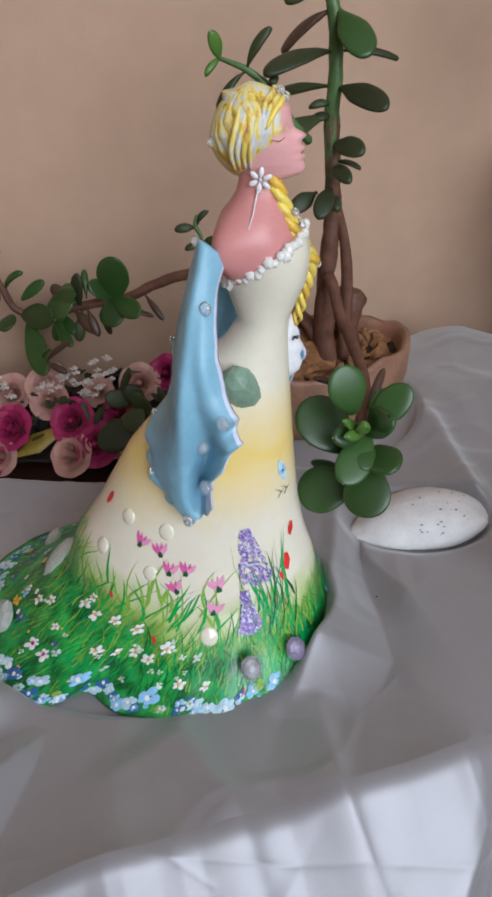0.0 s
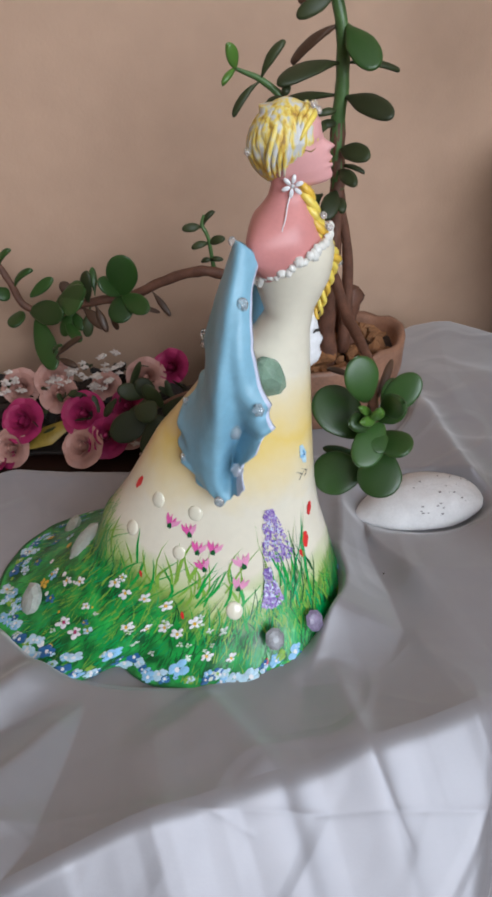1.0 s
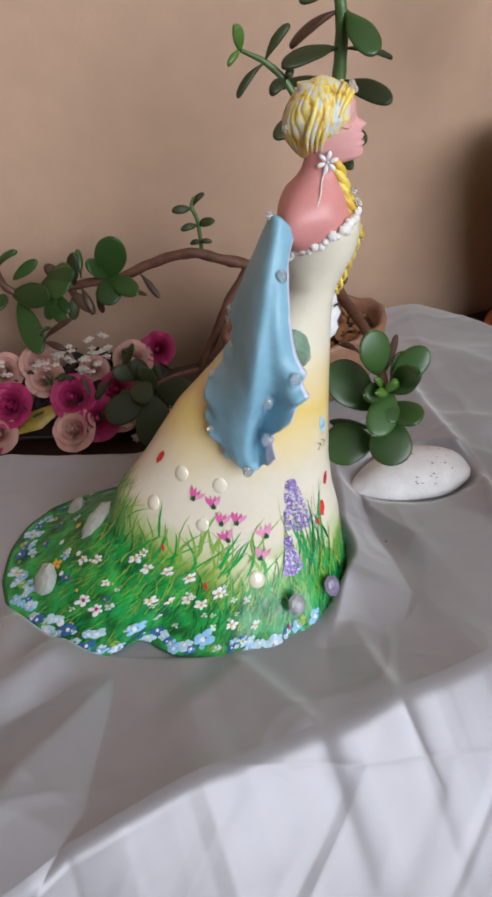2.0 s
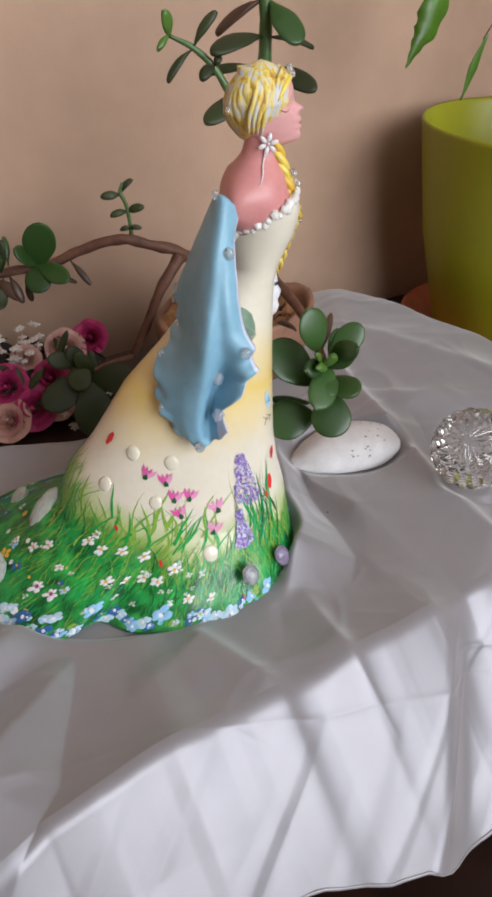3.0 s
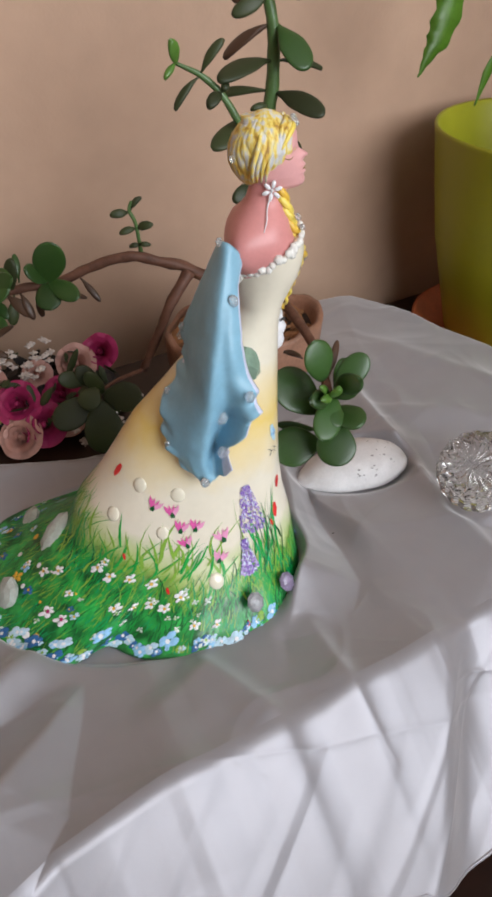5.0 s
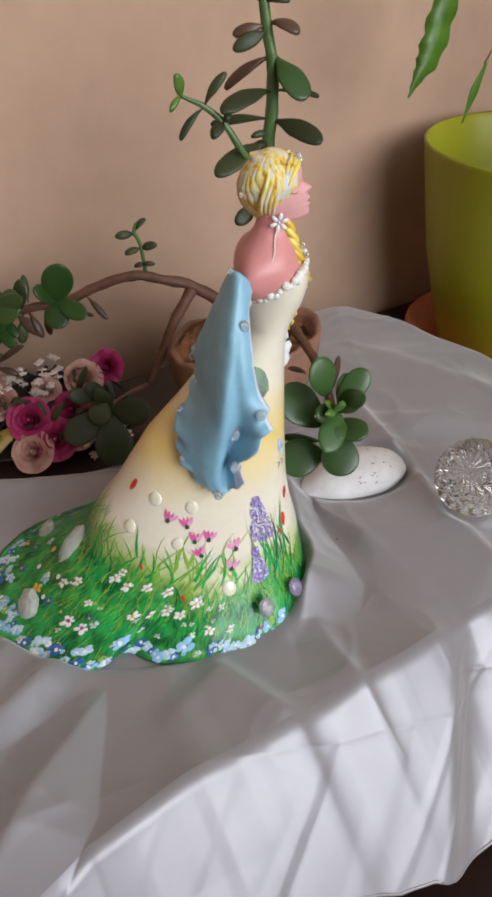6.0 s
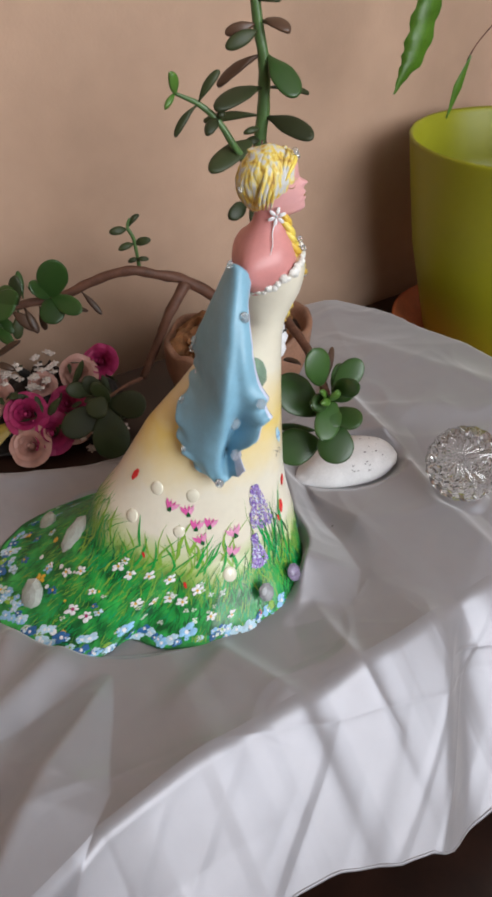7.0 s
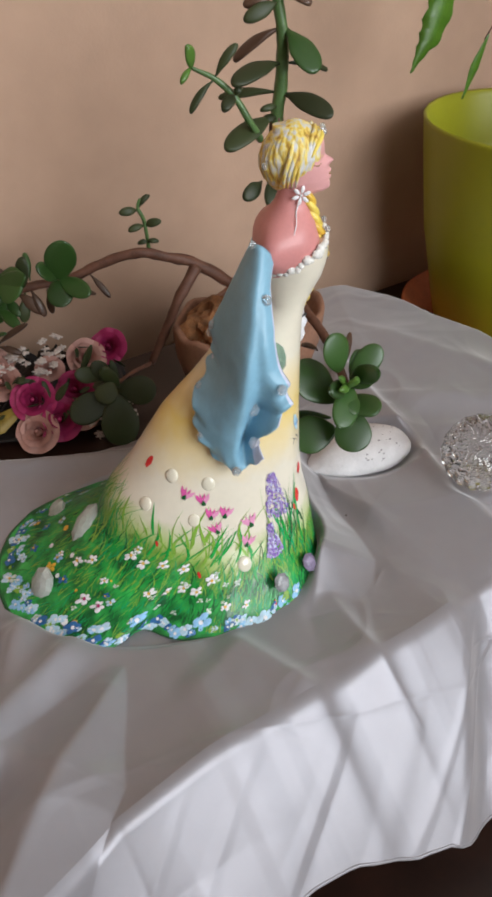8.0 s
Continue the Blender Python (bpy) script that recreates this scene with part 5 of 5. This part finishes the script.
def build_figurine():
    bm = bmesh.new()
    rnd = random.Random(11)
    N = 150
    ths = [2 * math.pi * k / N for k in range(N)]
    # dress
    foot = [dress(th, 0).lerp(Vector((-0.09, 0.003, 0.0)), 0.03) for th in ths]
    rings = [[Vector((p.x, p.y, 0.0004)) for p in foot]]
    vs_ = [0.0, 0.015] + [i / 34 for i in range(1, 34)] + [1 + i / 70 for i in range(0, 69)]
    for v in vs_:
        rings.append([dress(th, v) for th in ths])
    top = []
    for th in ths:
        p = skirt_ring(0.25, th)
        k = (p.x + 0.011) / 0.0455
        top.append(skirt_ring(0.2505 + 0.0255 * k, th))
    for j in (0.0, 0.3, 0.6, 0.85):
        rings.append([skirt_ring(0.2475 + (top[i].z - 0.2475) * j, ths[i]) for i in range(N)])
    rings.append(top)
    rings.append([Vector((0.012, 0.022, p.z - 0.001)).lerp(p, 0.90) for p in top])
    bm_loft(bm, rings, FIG["dress"])
    for fc in bm.faces:
        if max(v.co.z for v in fc.verts) < 0.0026:
            fc.material_index = FIG["g1"]
    # torso, shoulders, neck
    rings = []
    for z, f_, b_, r_ in ((0.236, 0.026, -0.006, 0.016), (0.25, 0.032, -0.0095, 0.020), (0.256, 0.0325, -0.0112, 0.022), (0.262, 0.0325, -0.0125, 0.024), (0.267, 0.0318, -0.0132, 0.0252), (0.272, 0.031, -0.0135, 0.026), (0.276, 0.0298, -0.0130, 0.0260), (0.280, 0.0285, -0.012, 0.0252), (0.2835, 0.0275, -0.0106, 0.0234), (0.287, 0.0265, -0.009, 0.021), (0.292, 0.0245, -0.004, 0.0145), (0.297, 0.023, 0.0, 0.0105), (0.303, 0.022, 0.002, 0.009), (0.312, 0.022, 0.002, 0.0088), (0.32, 0.022, 0.002, 0.0088)):
        # the shoulders swell out towards the arms
        near, far = (m * float(np.interp(z, (0.245, 0.256, 0.268, 0.279, 0.288, 0.295), (0.0, 0.0020, 0.0090, 0.0076, 0.0022, 0.0))) for m in (1.0, 0.45))
        ring = []
        for k in range(72):
            a = 2 * math.pi * k / 72
            p = Vector(((f_ + b_) / 2 + (f_ - b_) / 2 * math.cos(a), 0.022 + r_ * math.sin(a), z))
            for at, amp, wide in ((radians(233), near, 0.50), (radians(127), far, 0.5)):
                p += Vector((math.cos(at), math.sin(at), 0)) * amp * math.exp(-((a - at) / wide) ** 2)
            ring.append(p)
        rings.append(ring)
    bm_loft(bm, rings, FIG["skin"])
    # plain head
    front = ((0.3012, 0.0255), (0.3027, 0.0325), (0.3045, 0.0354), (0.3070, 0.0358), (0.3093, 0.0348), (0.3112, 0.0363), (0.3130, 0.0347), (0.3150, 0.0361), (0.3170, 0.0341), (0.3188, 0.0352), (0.3203, 0.0374), (0.3216, 0.0362), (0.3242, 0.0316), (0.3275, 0.0306), (0.3330, 0.0299), (0.3375, 0.0272), (0.3425, 0.0190))
    cheek = ((0.3012, 0.0240), (0.3045, 0.0300), (0.3090, 0.0322), (0.3150, 0.0325), (0.3200, 0.0318), (0.3242, 0.0302), (0.3330, 0.0293), (0.3375, 0.0270), (0.3425, 0.0190))
    wide = ((0.3012, 0.0055), (0.3045, 0.0082), (0.3100, 0.0108), (0.3180, 0.0126), (0.3280, 0.0134), (0.3360, 0.0118), (0.3425, 0.0070))
    thin = ((0.3012, 0.0060), (0.3070, 0.0052), (0.3112, 0.0044), (0.3160, 0.0040), (0.3203, 0.0022), (0.3242, 0.0018), (0.3300, 0.0060), (0.3425, 0.0070))
    rings = []
    for z in np.linspace(0.3012, 0.3425, 56):
        f_, ck, w, tn = (float(np.interp(z, [q[0] for q in tab], [q[1] for q in tab])) for tab in (front, cheek, wide, thin))
        ring = []
        for k in range(64):
            a = 2 * math.pi * k / 64
            c, s = math.cos(a), math.sin(a)
            y = w * math.copysign(abs(s) ** 0.9, s)
            x = 0.012 + (ck - 0.012) * c ** 0.85 + (f_ - ck) * math.exp(-(y / tn) ** 2) if c > 0 else 0.012 + (0.014 if z > 0.309 else 0.0085) * c
            # closed eyes lie a little back under the brow
            x -= 0.0014 * math.exp(-((z - 0.3225) / 0.0028) ** 2 - ((abs(y) - 0.0062) / 0.0032) ** 2) if c > 0 else 0.0
            ring.append(Vector((x, 0.022 + y, z)))
        rings.append(ring)
    face = bm_loft(bm, rings, FIG["face"])
    for ring in face:
        for v in ring:
            for fc in v.link_faces:
                if fc.calc_center_median().z > 0.3362:
                    fc.material_index = FIG["hair"]
    # hair: a cap and strands swept round it
    crown, nape = Vector((0.0115, 0.022, 0.3455)), Vector((0.0035, 0.022, 0.3048))
    rings = []
    for i in range(57):
        t = i / 56
        c = crown.lerp(nape, t)
        r = float(np.interp(t, (0, 0.03, 0.09, 0.2, 0.33, 0.5, 0.65, 0.8, 0.92, 1), (0.0006, 0.0045, 0.0088, 0.0134, 0.0164, 0.0176, 0.0165, 0.0128, 0.0080, 0.0035)))
        ring = []
        for k in range(216):
            a = 2 * math.pi * k / 216
            ph = a + 0.55 * (t - 0.4) * math.sin(a) + 0.10 * math.sin(t * 7 + 3 * a)
            g = abs(math.sin(14 * ph + 0.9 * math.sin(5 * a))) ** 0.55
            fine = abs(math.sin(41 * ph + 2.0 * math.sin(3 * a + t * 3)))
            q = r * (0.95 + 0.050 * g + 0.014 * fine + 0.02 * noise.noise(Vector((3 * math.cos(a), 3 * math.sin(a), t * 2.5))))
            ring.append(c + Vector((q * math.cos(a) * (1.24 if math.cos(a) > 0 else 1.0), q * math.sin(a) * 0.97, 0)))
        rings.append(ring)
    bm_loft(bm, rings, FIG["hair"])
    # swept bangs along the hairline
    for sg in (1, -1):
        for k in range(3):
            bm_tube(bm, [(0.0265 - 0.002 * k, 0.022 - sg * (0.0005 + 0.001 * k), 0.3395 + 0.0012 * k), (0.0268 - 0.0022 * k, 0.022 - sg * 0.0062, 0.3372 + 0.0016 * k), (0.0238 - 0.0022 * k, 0.022 - sg * 0.0112, 0.3340 + 0.0015 * k), (0.0192 - 0.001 * k, 0.022 - sg * 0.0140, 0.3270)], (0.0009, 0.0016, 0.0016, 0.0007), FIG[("yellow", "hair", "hair")[k]], n=8)
    for sg in (1, -1):  # locks that frame the face
        for k in range(4):
            bm_tube(bm, [(0.016 - 0.0025 * k, 0.022 - sg * 0.009, 0.3400), (0.0150 - 0.003 * k, 0.022 - sg * (0.0142 + 0.0008 * k), 0.330), (0.0115 - 0.003 * k, 0.022 - sg * (0.0156 + 0.0008 * k), 0.319), (0.0105 - 0.0025 * k, 0.022 - sg * 0.0130, 0.3095)], (0.0010, 0.0016, 0.0014, 0.0006), FIG["hair"], n=6)
    bm_ball(bm, Matrix.Translation((0.0346, 0.022, 0.3130)) @ Matrix.Diagonal((0.0010, 0.0032, 0.0005, 1)), FIG["umber"], 10, 6)
    # eyelid line
    for sg in (1, -1):
        bm_tube(bm, [(0.0216, 0.022 - sg * 0.0122, 0.3218), (0.0248, 0.022 - sg * 0.0104, 0.3206), (0.0272, 0.022 - sg * 0.0080, 0.3216)], (0.0002, 0.0004, 0.0002), FIG["umber"], n=5)
    # plait over the chest
    for ph in (0.0, 2.1, 4.2):
        pts = []
        for i in range(30):
            t = i / 29
            c = Vector((float(np.interp(t, (0, 0.3, 0.42, 0.55, 1), (0.0195, 0.0285, 0.0325, 0.0370, 0.0255))), float(np.interp(t, (0, 0.3, 0.6, 1), (0.018, 0.016, 0.033, 0.034))), 0.304 - 0.088 * t))
            pts.append(c + Vector((0.0022 * math.cos(t * 26 + ph), 0.0030 * math.sin(t * 26 + ph), 0)))
        bm_tube(bm, pts, (0.0024, 0.0026, 0.0022, 0.001), FIG["yellow" if ph < 3 else "gold"], n=7, steps=1)
    # white shape held at the waist
    rings = []
    for z, x, w in ((0.225, 0.0215, 0.004), (0.218, 0.0250, 0.006), (0.211, 0.0262, 0.0068), (0.206, 0.0268, 0.0066), (0.2015, 0.0292, 0.0060), (0.1985, 0.0282, 0.0060), (0.1955, 0.0268, 0.0062), (0.1905, 0.0280, 0.0058), (0.1855, 0.0262, 0.0048), (0.181, 0.0210, 0.003)):
        rings.append([Vector((0.019 + (x - 0.019) * max(math.cos(a), -0.3), 0.034 + w * math.sin(a), z)) for a in (2 * math.pi * k / 20 for k in range(20))])
    bm_loft(bm, rings, FIG["white"])
    bm_tube(bm, [(0.0235, 0.0268, 0.2085), (0.0250, 0.0272, 0.2105), (0.0262, 0.0285, 0.2090), (0.0268, 0.0295, 0.2105)], (0.0004, 0.0009, 0.0005), FIG["black"], n=5)
    # earring flower with its trailing stem
    e = Vector((0.0145, 0.0105, 0.304))
    for k in range(6):
        a = 2 * math.pi * k / 6 + 0.3
        bm_ball(bm, Matrix.Translation(e + Vector((0.0038 * math.cos(a), -0.0006, 0.0038 * math.sin(a)))) @ Matrix.Rotation(-a, 4, "Y") @ Matrix.Diagonal((0.0026, 0.0007, 0.0013, 1)), FIG["white"], 8, 6)
    bm_ball(bm, Matrix.Translation(e) @ Matrix.Scale(0.0011, 4), FIG["silver"])
    bm_tube(bm, [e, (0.0115, 0.0085, 0.2945), (0.0105, 0.002, 0.2895), (0.0085, -0.0015, 0.284), (0.0075, -0.003, 0.276)], (0.0005, 0.0004, 0.0003, 0.0002), FIG["white"], n=6)
    # sleeves
    sheet = sleeve(bm, 1, rnd)
    sleeve(bm, -1, rnd)
    # green crystal at the hip
    r = bmesh.ops.create_icosphere(bm, subdivisions=2, radius=1.0, matrix=pose(-0.0045, -0.002, 0.193, 20, -18, 10) @ Matrix.Diagonal((0.0115, 0.009, 0.0185, 1)))
    for v in r["verts"]:
        v.co += Vector((rnd.uniform(-1, 1), rnd.uniform(-1, 1), rnd.uniform(-1, 1))) * 0.0011
    for fc in {q for v in r["verts"] for q in v.link_faces}:
        fc.material_index = FIG["jadestone"]
    # stones along the neckline
    for k in range(46):
        th = 2 * math.pi * k / 46 + rnd.uniform(-0.05, 0.05)
        i = round((th % (2 * math.pi)) / (2 * math.pi) * N) % N
        p = top[i]
        out = (p - Vector((0.012, 0.022, p.z))).normalized()
        gem(bm, p - out * 0.0004 + Vector((0, 0, rnd.uniform(-0.0020, 0.0012))), out + Vector((rnd.uniform(-0.4, 0.4), rnd.uniform(-0.4, 0.4), 0.35)), 0.0022 + 0.0011 * rnd.random(), FIG["bead"], 6, 0.75, rnd.uniform(0.8, 1.3))
    for q in ((0.0265, 0.0150, 0.3420), (0.0285, 0.0185, 0.3385), (-0.0085, 0.012, 0.322), (0.0305, 0.0125, 0.287), (0.0335, 0.0135, 0.280), (0.0395, 0.033, 0.252)):
        gem(bm, Vector(q), (0.6, -0.6, 0.5), 0.0024, FIG["clear"], 6, 0.8)
    for x, z, r, f_ in ((-0.0130, 0.2535, 0.0033, 12), (-0.0062, 0.2005, 0.0036, 6), (-0.0232, 0.1765, 0.0044, 6), (-0.0235, 0.151, 0.0044, 6), (-0.0370, 0.1275, 0.0034, 12), (-0.0185, 0.281, 0.0024, 6)):
        y = min(sheet, key=lambda c: (c.x - x) ** 2 + (c.z - z) ** 2).y - 0.45 * r
        gem(bm, Vector((x, y, z)), (0, -1, 0.25), r, FIG["clear"], f_, 0.7, 1.2)
    for i, r in ((26, 0.0030), (32, 0.0026), (64, 0.0028), (90, 0.0024)):
        gem(bm, sheet[i * 49 + 1] + Vector((-0.0004, -0.0006, 0)), (-0.5, -0.8, 0.25), r, FIG["clear"], 6, 0.7, 1.2)
    # stones on the dress
    for a, v, r in DOME_AT:
        p, _, _, n = dress_frame(radians(a), v)
        m = Matrix.Translation(p - n * 0.0003) @ n.to_track_quat("Z", "Y").to_matrix().to_4x4()
        bm_loft(bm, [[m @ Vector((0.9 * r * q * math.cos(2 * math.pi * k / 24), r * q * math.sin(2 * math.pi * k / 24), r * z)) for k in range(24)] for q, z in ((1.0, 0.02), (0.94, 0.12), (0.80, 0.20), (0.55, 0.27), (0.25, 0.31), (0.04, 0.32))], FIG["dome"])
    for p, r, key, tall in (((-0.006, -0.069, 0.024), 0.0072, "greystone", 1.15), ((0.021, -0.050, 0.021), 0.0070, "violetstone", 1.2), ((-0.199, -0.033, 0.014), 0.0115, "moonstone", 1.5), ((-0.192, 0.052, 0.014), 0.0105, "moonstone", 1.1), ((-0.160, 0.004, 0.043), 0.0095, "moonstone", 2.0)):
        q = Vector(p)
        gem(bm, q, (q - Vector((-0.09, 0.0, -0.04))).normalized() + Vector((0, -0.6, 0.4)), r, FIG[key], 8, 0.5, tall)
    # meadow: grass strokes round the hem
    for i in range(3400):
        th = rnd.uniform(-math.pi, math.pi)
        back_ = max(0.0, -math.cos(th))
        v = rnd.uniform(0.0, 0.66 + 0.28 * back_) ** 0.9
        hi_ = v > 0.5
        deep_ = noise.noise(Vector((th * 5.0, v * 5.0, 2.2))) > 0.0
        mi = FIG[rnd.choice(("g1", "g1", "g1", "g2") if deep_ and not hi_ else ("g2", "g2", "g4", "g4", "g3") if not hi_ else ("g2", "g3", "g3", "g2", "g1"))]
        stroke(bm, th, v, rnd.uniform(0.006, 0.015), rnd.uniform(0.0003, 0.0007), rnd.uniform(-0.35, 0.35), rnd.uniform(-0.5, 0.5), mi, 0.00025 + 0.0002 * rnd.random())
    for i in range(420):
        th = rnd.uniform(-math.pi, math.pi)
        v = rnd.uniform(0.62, 0.78) + 0.42 * max(0, -math.cos(th))
        stroke(bm, th, v, rnd.uniform(0.008, 0.018), rnd.uniform(0.0003, 0.0006), rnd.uniform(-0.3, 0.3), rnd.uniform(-0.5, 0.5), FIG[rnd.choice(("g3", "g3", "g2"))], 0.0004)
    # long curved blades over the meadow's upper edge
    for i in range(620):
        th = rnd.uniform(-math.pi, math.pi)
        v = rnd.uniform(0.46, 0.74) + 0.40 * max(0, -math.cos(th))
        stroke(bm, th, v, rnd.uniform(0.010, 0.026), rnd.uniform(0.0004, 0.0009), rnd.uniform(-0.5, 0.4), rnd.uniform(-0.9, 0.9), FIG[rnd.choice(("g1", "g2", "g2", "g4", "g3", "g3"))], 0.0005)
    # dabs of pale green and blue along the border
    for i in range(420):
        th = rnd.uniform(-math.pi, math.pi)
        v = rnd.uniform(0.01, 0.16)
        r = rnd.uniform(0.0008, 0.0024)
        paint(bm, th, v, [(r * math.cos(k), r * 0.7 * math.sin(k)) for k in range(6)], FIG[rnd.choice(("g3", "g2", "blue", "deep", "g4", "g2"))], 0.0004)
    for a, v, r in BLUE_AT:
        petals(bm, radians(a), v, r, 5, FIG[rnd.choice(("blue", "blue", "paleblue", "paleblue", "deep"))], FIG["white"], 0.0009, rnd.random(), 0.68)
    for i in range(70):
        petals(bm, radians(rnd.uniform(-205, -60)), rnd.uniform(0.02, 0.26), rnd.uniform(0.003, 0.0062), 5, FIG[rnd.choice(("blue", "paleblue", "paleblue", "deep"))], FIG["white"], 0.0008, rnd.random(), 0.66)
    for i in range(84):
        petals(bm, rnd.uniform(-math.pi, math.pi), rnd.uniform(0.03, 0.20), rnd.uniform(0.002, 0.0048), 5, FIG[rnd.choice(("blue", "paleblue", "softwhite", "deep", "g3"))], FIG[rnd.choice(("white", "softwhite", "g3"))], 0.0008, rnd.random(), 0.7)
    for i in range(34):
        th = rnd.uniform(math.pi * 0.55, math.pi * 1.35) if i % 2 else rnd.uniform(0.2, 2.4)
        petals(bm, th, rnd.uniform(0.05, 0.6), rnd.uniform(0.003, 0.006), 5, FIG[rnd.choice(("blue", "softwhite", "deep", "paleblue", "sun"))], FIG["sun"], 0.0009, rnd.random())
    for a, v, r in WHITE_AT:
        petals(bm, radians(a), v, r, 5, FIG["white"], FIG["sun"], 0.0009, rnd.random())
    for i in range(20):
        petals(bm, radians(rnd.uniform(-135, -68)), rnd.uniform(0.30, 0.80), rnd.uniform(0.002, 0.0042), 4, FIG["softwhite"], FIG[rnd.choice(("softwhite", "g3"))], 0.0006, rnd.random(), 0.5)
    for a, v, r in STAR_AT:
        petals(bm, radians(a), v, r, 5, FIG["white"], FIG["magenta"], 0.0010, rnd.random(), 0.50)
    for i in range(11):
        th, v = radians(rnd.uniform(-185, -125)), rnd.uniform(0.1, 0.75)
        r = rnd.uniform(0.001, 0.0032)
        paint(bm, th, v, [(r * math.cos(k), r * math.sin(k)) for k in range(6)], FIG[rnd.choice(("sun", "sun", "white"))], 0.0008)
    # pink tulips on thin stems
    for i, (a, v, r) in enumerate(TULIP_AT):
        th, r = radians(a), 1.2 * r
        key = "pink" if i < 5 else "palepink"
        stroke(bm, th + 0.03 * (-1) ** i, v - 0.22, 0.036, 0.0008, -0.25 * (-1) ** i, 0.30 * (-1) ** i, FIG["g3"])
        stroke(bm, th + 0.03 * (-1) ** i, v - 0.20, 0.016, 0.0016, 0.5 * (-1) ** i, 0.5 * (-1) ** i, FIG["g3" if i % 2 else "g2"])
        tilt_ = rnd.uniform(-0.45, 0.45)
        for k in (-1.5, -0.5, 0.5, 1.5):
            paint(bm, th, v, [(k * 0.12 * r - 0.10 * r, -0.75 * r), (k * 0.12 * r + 0.10 * r, -0.75 * r), (k * 0.50 * r + 0.26 * r, 0.15 * r), (k * 0.78 * r, (1.25 - 0.12 * abs(k)) * r), (k * 0.50 * r - 0.26 * r, 0.15 * r)], FIG[key if k < 1 else "palepink"], 0.0006 + 0.0001 * (k + 2), tilt_)
        paint(bm, th, v, [(-0.28 * r, -0.95 * r), (0.28 * r, -0.95 * r), (0.34 * r, -0.55 * r), (-0.34 * r, -0.55 * r)], FIG["g1"], 0.0011, tilt_)
    for k in range(44):
        stroke(bm, radians(rnd.uniform(-165, -66)), rnd.uniform(0.84, 1.08), rnd.uniform(0.014, 0.032), rnd.uniform(0.0011, 0.0019), rnd.uniform(-0.6, 0.6), rnd.uniform(-1.0, 1.0), FIG[rnd.choice(("g3", "g3", "g2"))], 0.0006)
    # lavender spikes with their leaves
    for a0, v0, a1, v1, w in ((-48, 1.07, -56, 1.27, 0.0122), (-53, 0.77, -57, 1.06, 0.0094)):
        for i in range(420):
            t = rnd.random()
            sp = w * (1 - 0.72 * t) * min(1, 0.45 + 5 * t) * rnd.uniform(-1, 1)
            th, v = radians(a0 + (a1 - a0) * t), v0 + (v1 - v0) * t
            p, a, b, n = dress_frame(th, v)
            r = rnd.uniform(0.0007, 0.0014)
            paint(bm, th + sp / a.length, v, [(r * 0.6 * math.cos(k), r * math.sin(k)) for k in range(6)], FIG[rnd.choice(("purple", "purple", "lavender", "lavender", "lilac"))], 0.0006 + 0.0008 * rnd.random(), rnd.random())
        stroke(bm, radians(a0), v0 - 0.3, 0.03, 0.0008, 0.0, 0.0, FIG["g4"], 0.0006)
    for k in range(16):
        stroke(bm, radians(-45 + rnd.uniform(-9, 16)), rnd.uniform(0.62, 0.95), rnd.uniform(0.022, 0.046), rnd.uniform(0.0007, 0.0013), rnd.uniform(-0.35, 0.35), rnd.uniform(-0.3, 0.3), FIG[rnd.choice(("g4", "g1", "g2"))], 0.0007)
    # poppies and small red dots
    for a, v, r in ((-30, 1.1, 0.0068), (-22, 1.2, 0.0055), (-151, 1.32, 0.006), (-35, 1.06, 0.004), (-119, 1.04, 0.003), (-91, 0.78, 0.003), (-53, 0.18, 0.003)):
        paint(bm, radians(a), v, [(0.45 * r * math.cos(k), r * math.sin(k)) for k in range(6)], FIG["red"], 0.0007, rnd.uniform(-0.4, 0.4))
    for k in range(14):
        th = radians(rnd.uniform(-60, -35))
        stroke(bm, th, rnd.uniform(0.7, 0.9), rnd.uniform(0.03, 0.05), 0.0005, rnd.uniform(-0.2, 0.2), rnd.uniform(-0.2, 0.2), FIG[rnd.choice(("g2", "g3", "g1"))], 0.0006)
    # small blue and black mark on the front
    p_th, p_v = radians(-27), 1.42
    paint(bm, p_th, p_v, [(0.0030 * math.cos(k), 0.0085 * math.sin(k)) for k in range(6)], FIG["paleblue"], 0.0006, 0.15)
    petals(bm, p_th, p_v, 0.0034, 4, FIG["blue"], FIG["deep"], 0.0009)
    for k in range(4):
        stroke(bm, p_th + radians(-5 + 3.2 * k), p_v - 0.085 + 0.012 * (k % 2), 0.005, 0.0006, 0.4 * (-1) ** k, 0.9 * (-1) ** k, FIG["black"], 0.0007)
    me = finish(bm, "figurine", FIG_MATS)
    ob = new("figurine", me)
    ob.location = (0, 0, 0.0008)
    return tagged(ob, "painted figurine, cream dress with flowered green hem, blue sleeves", "figurine")


build_figurine()
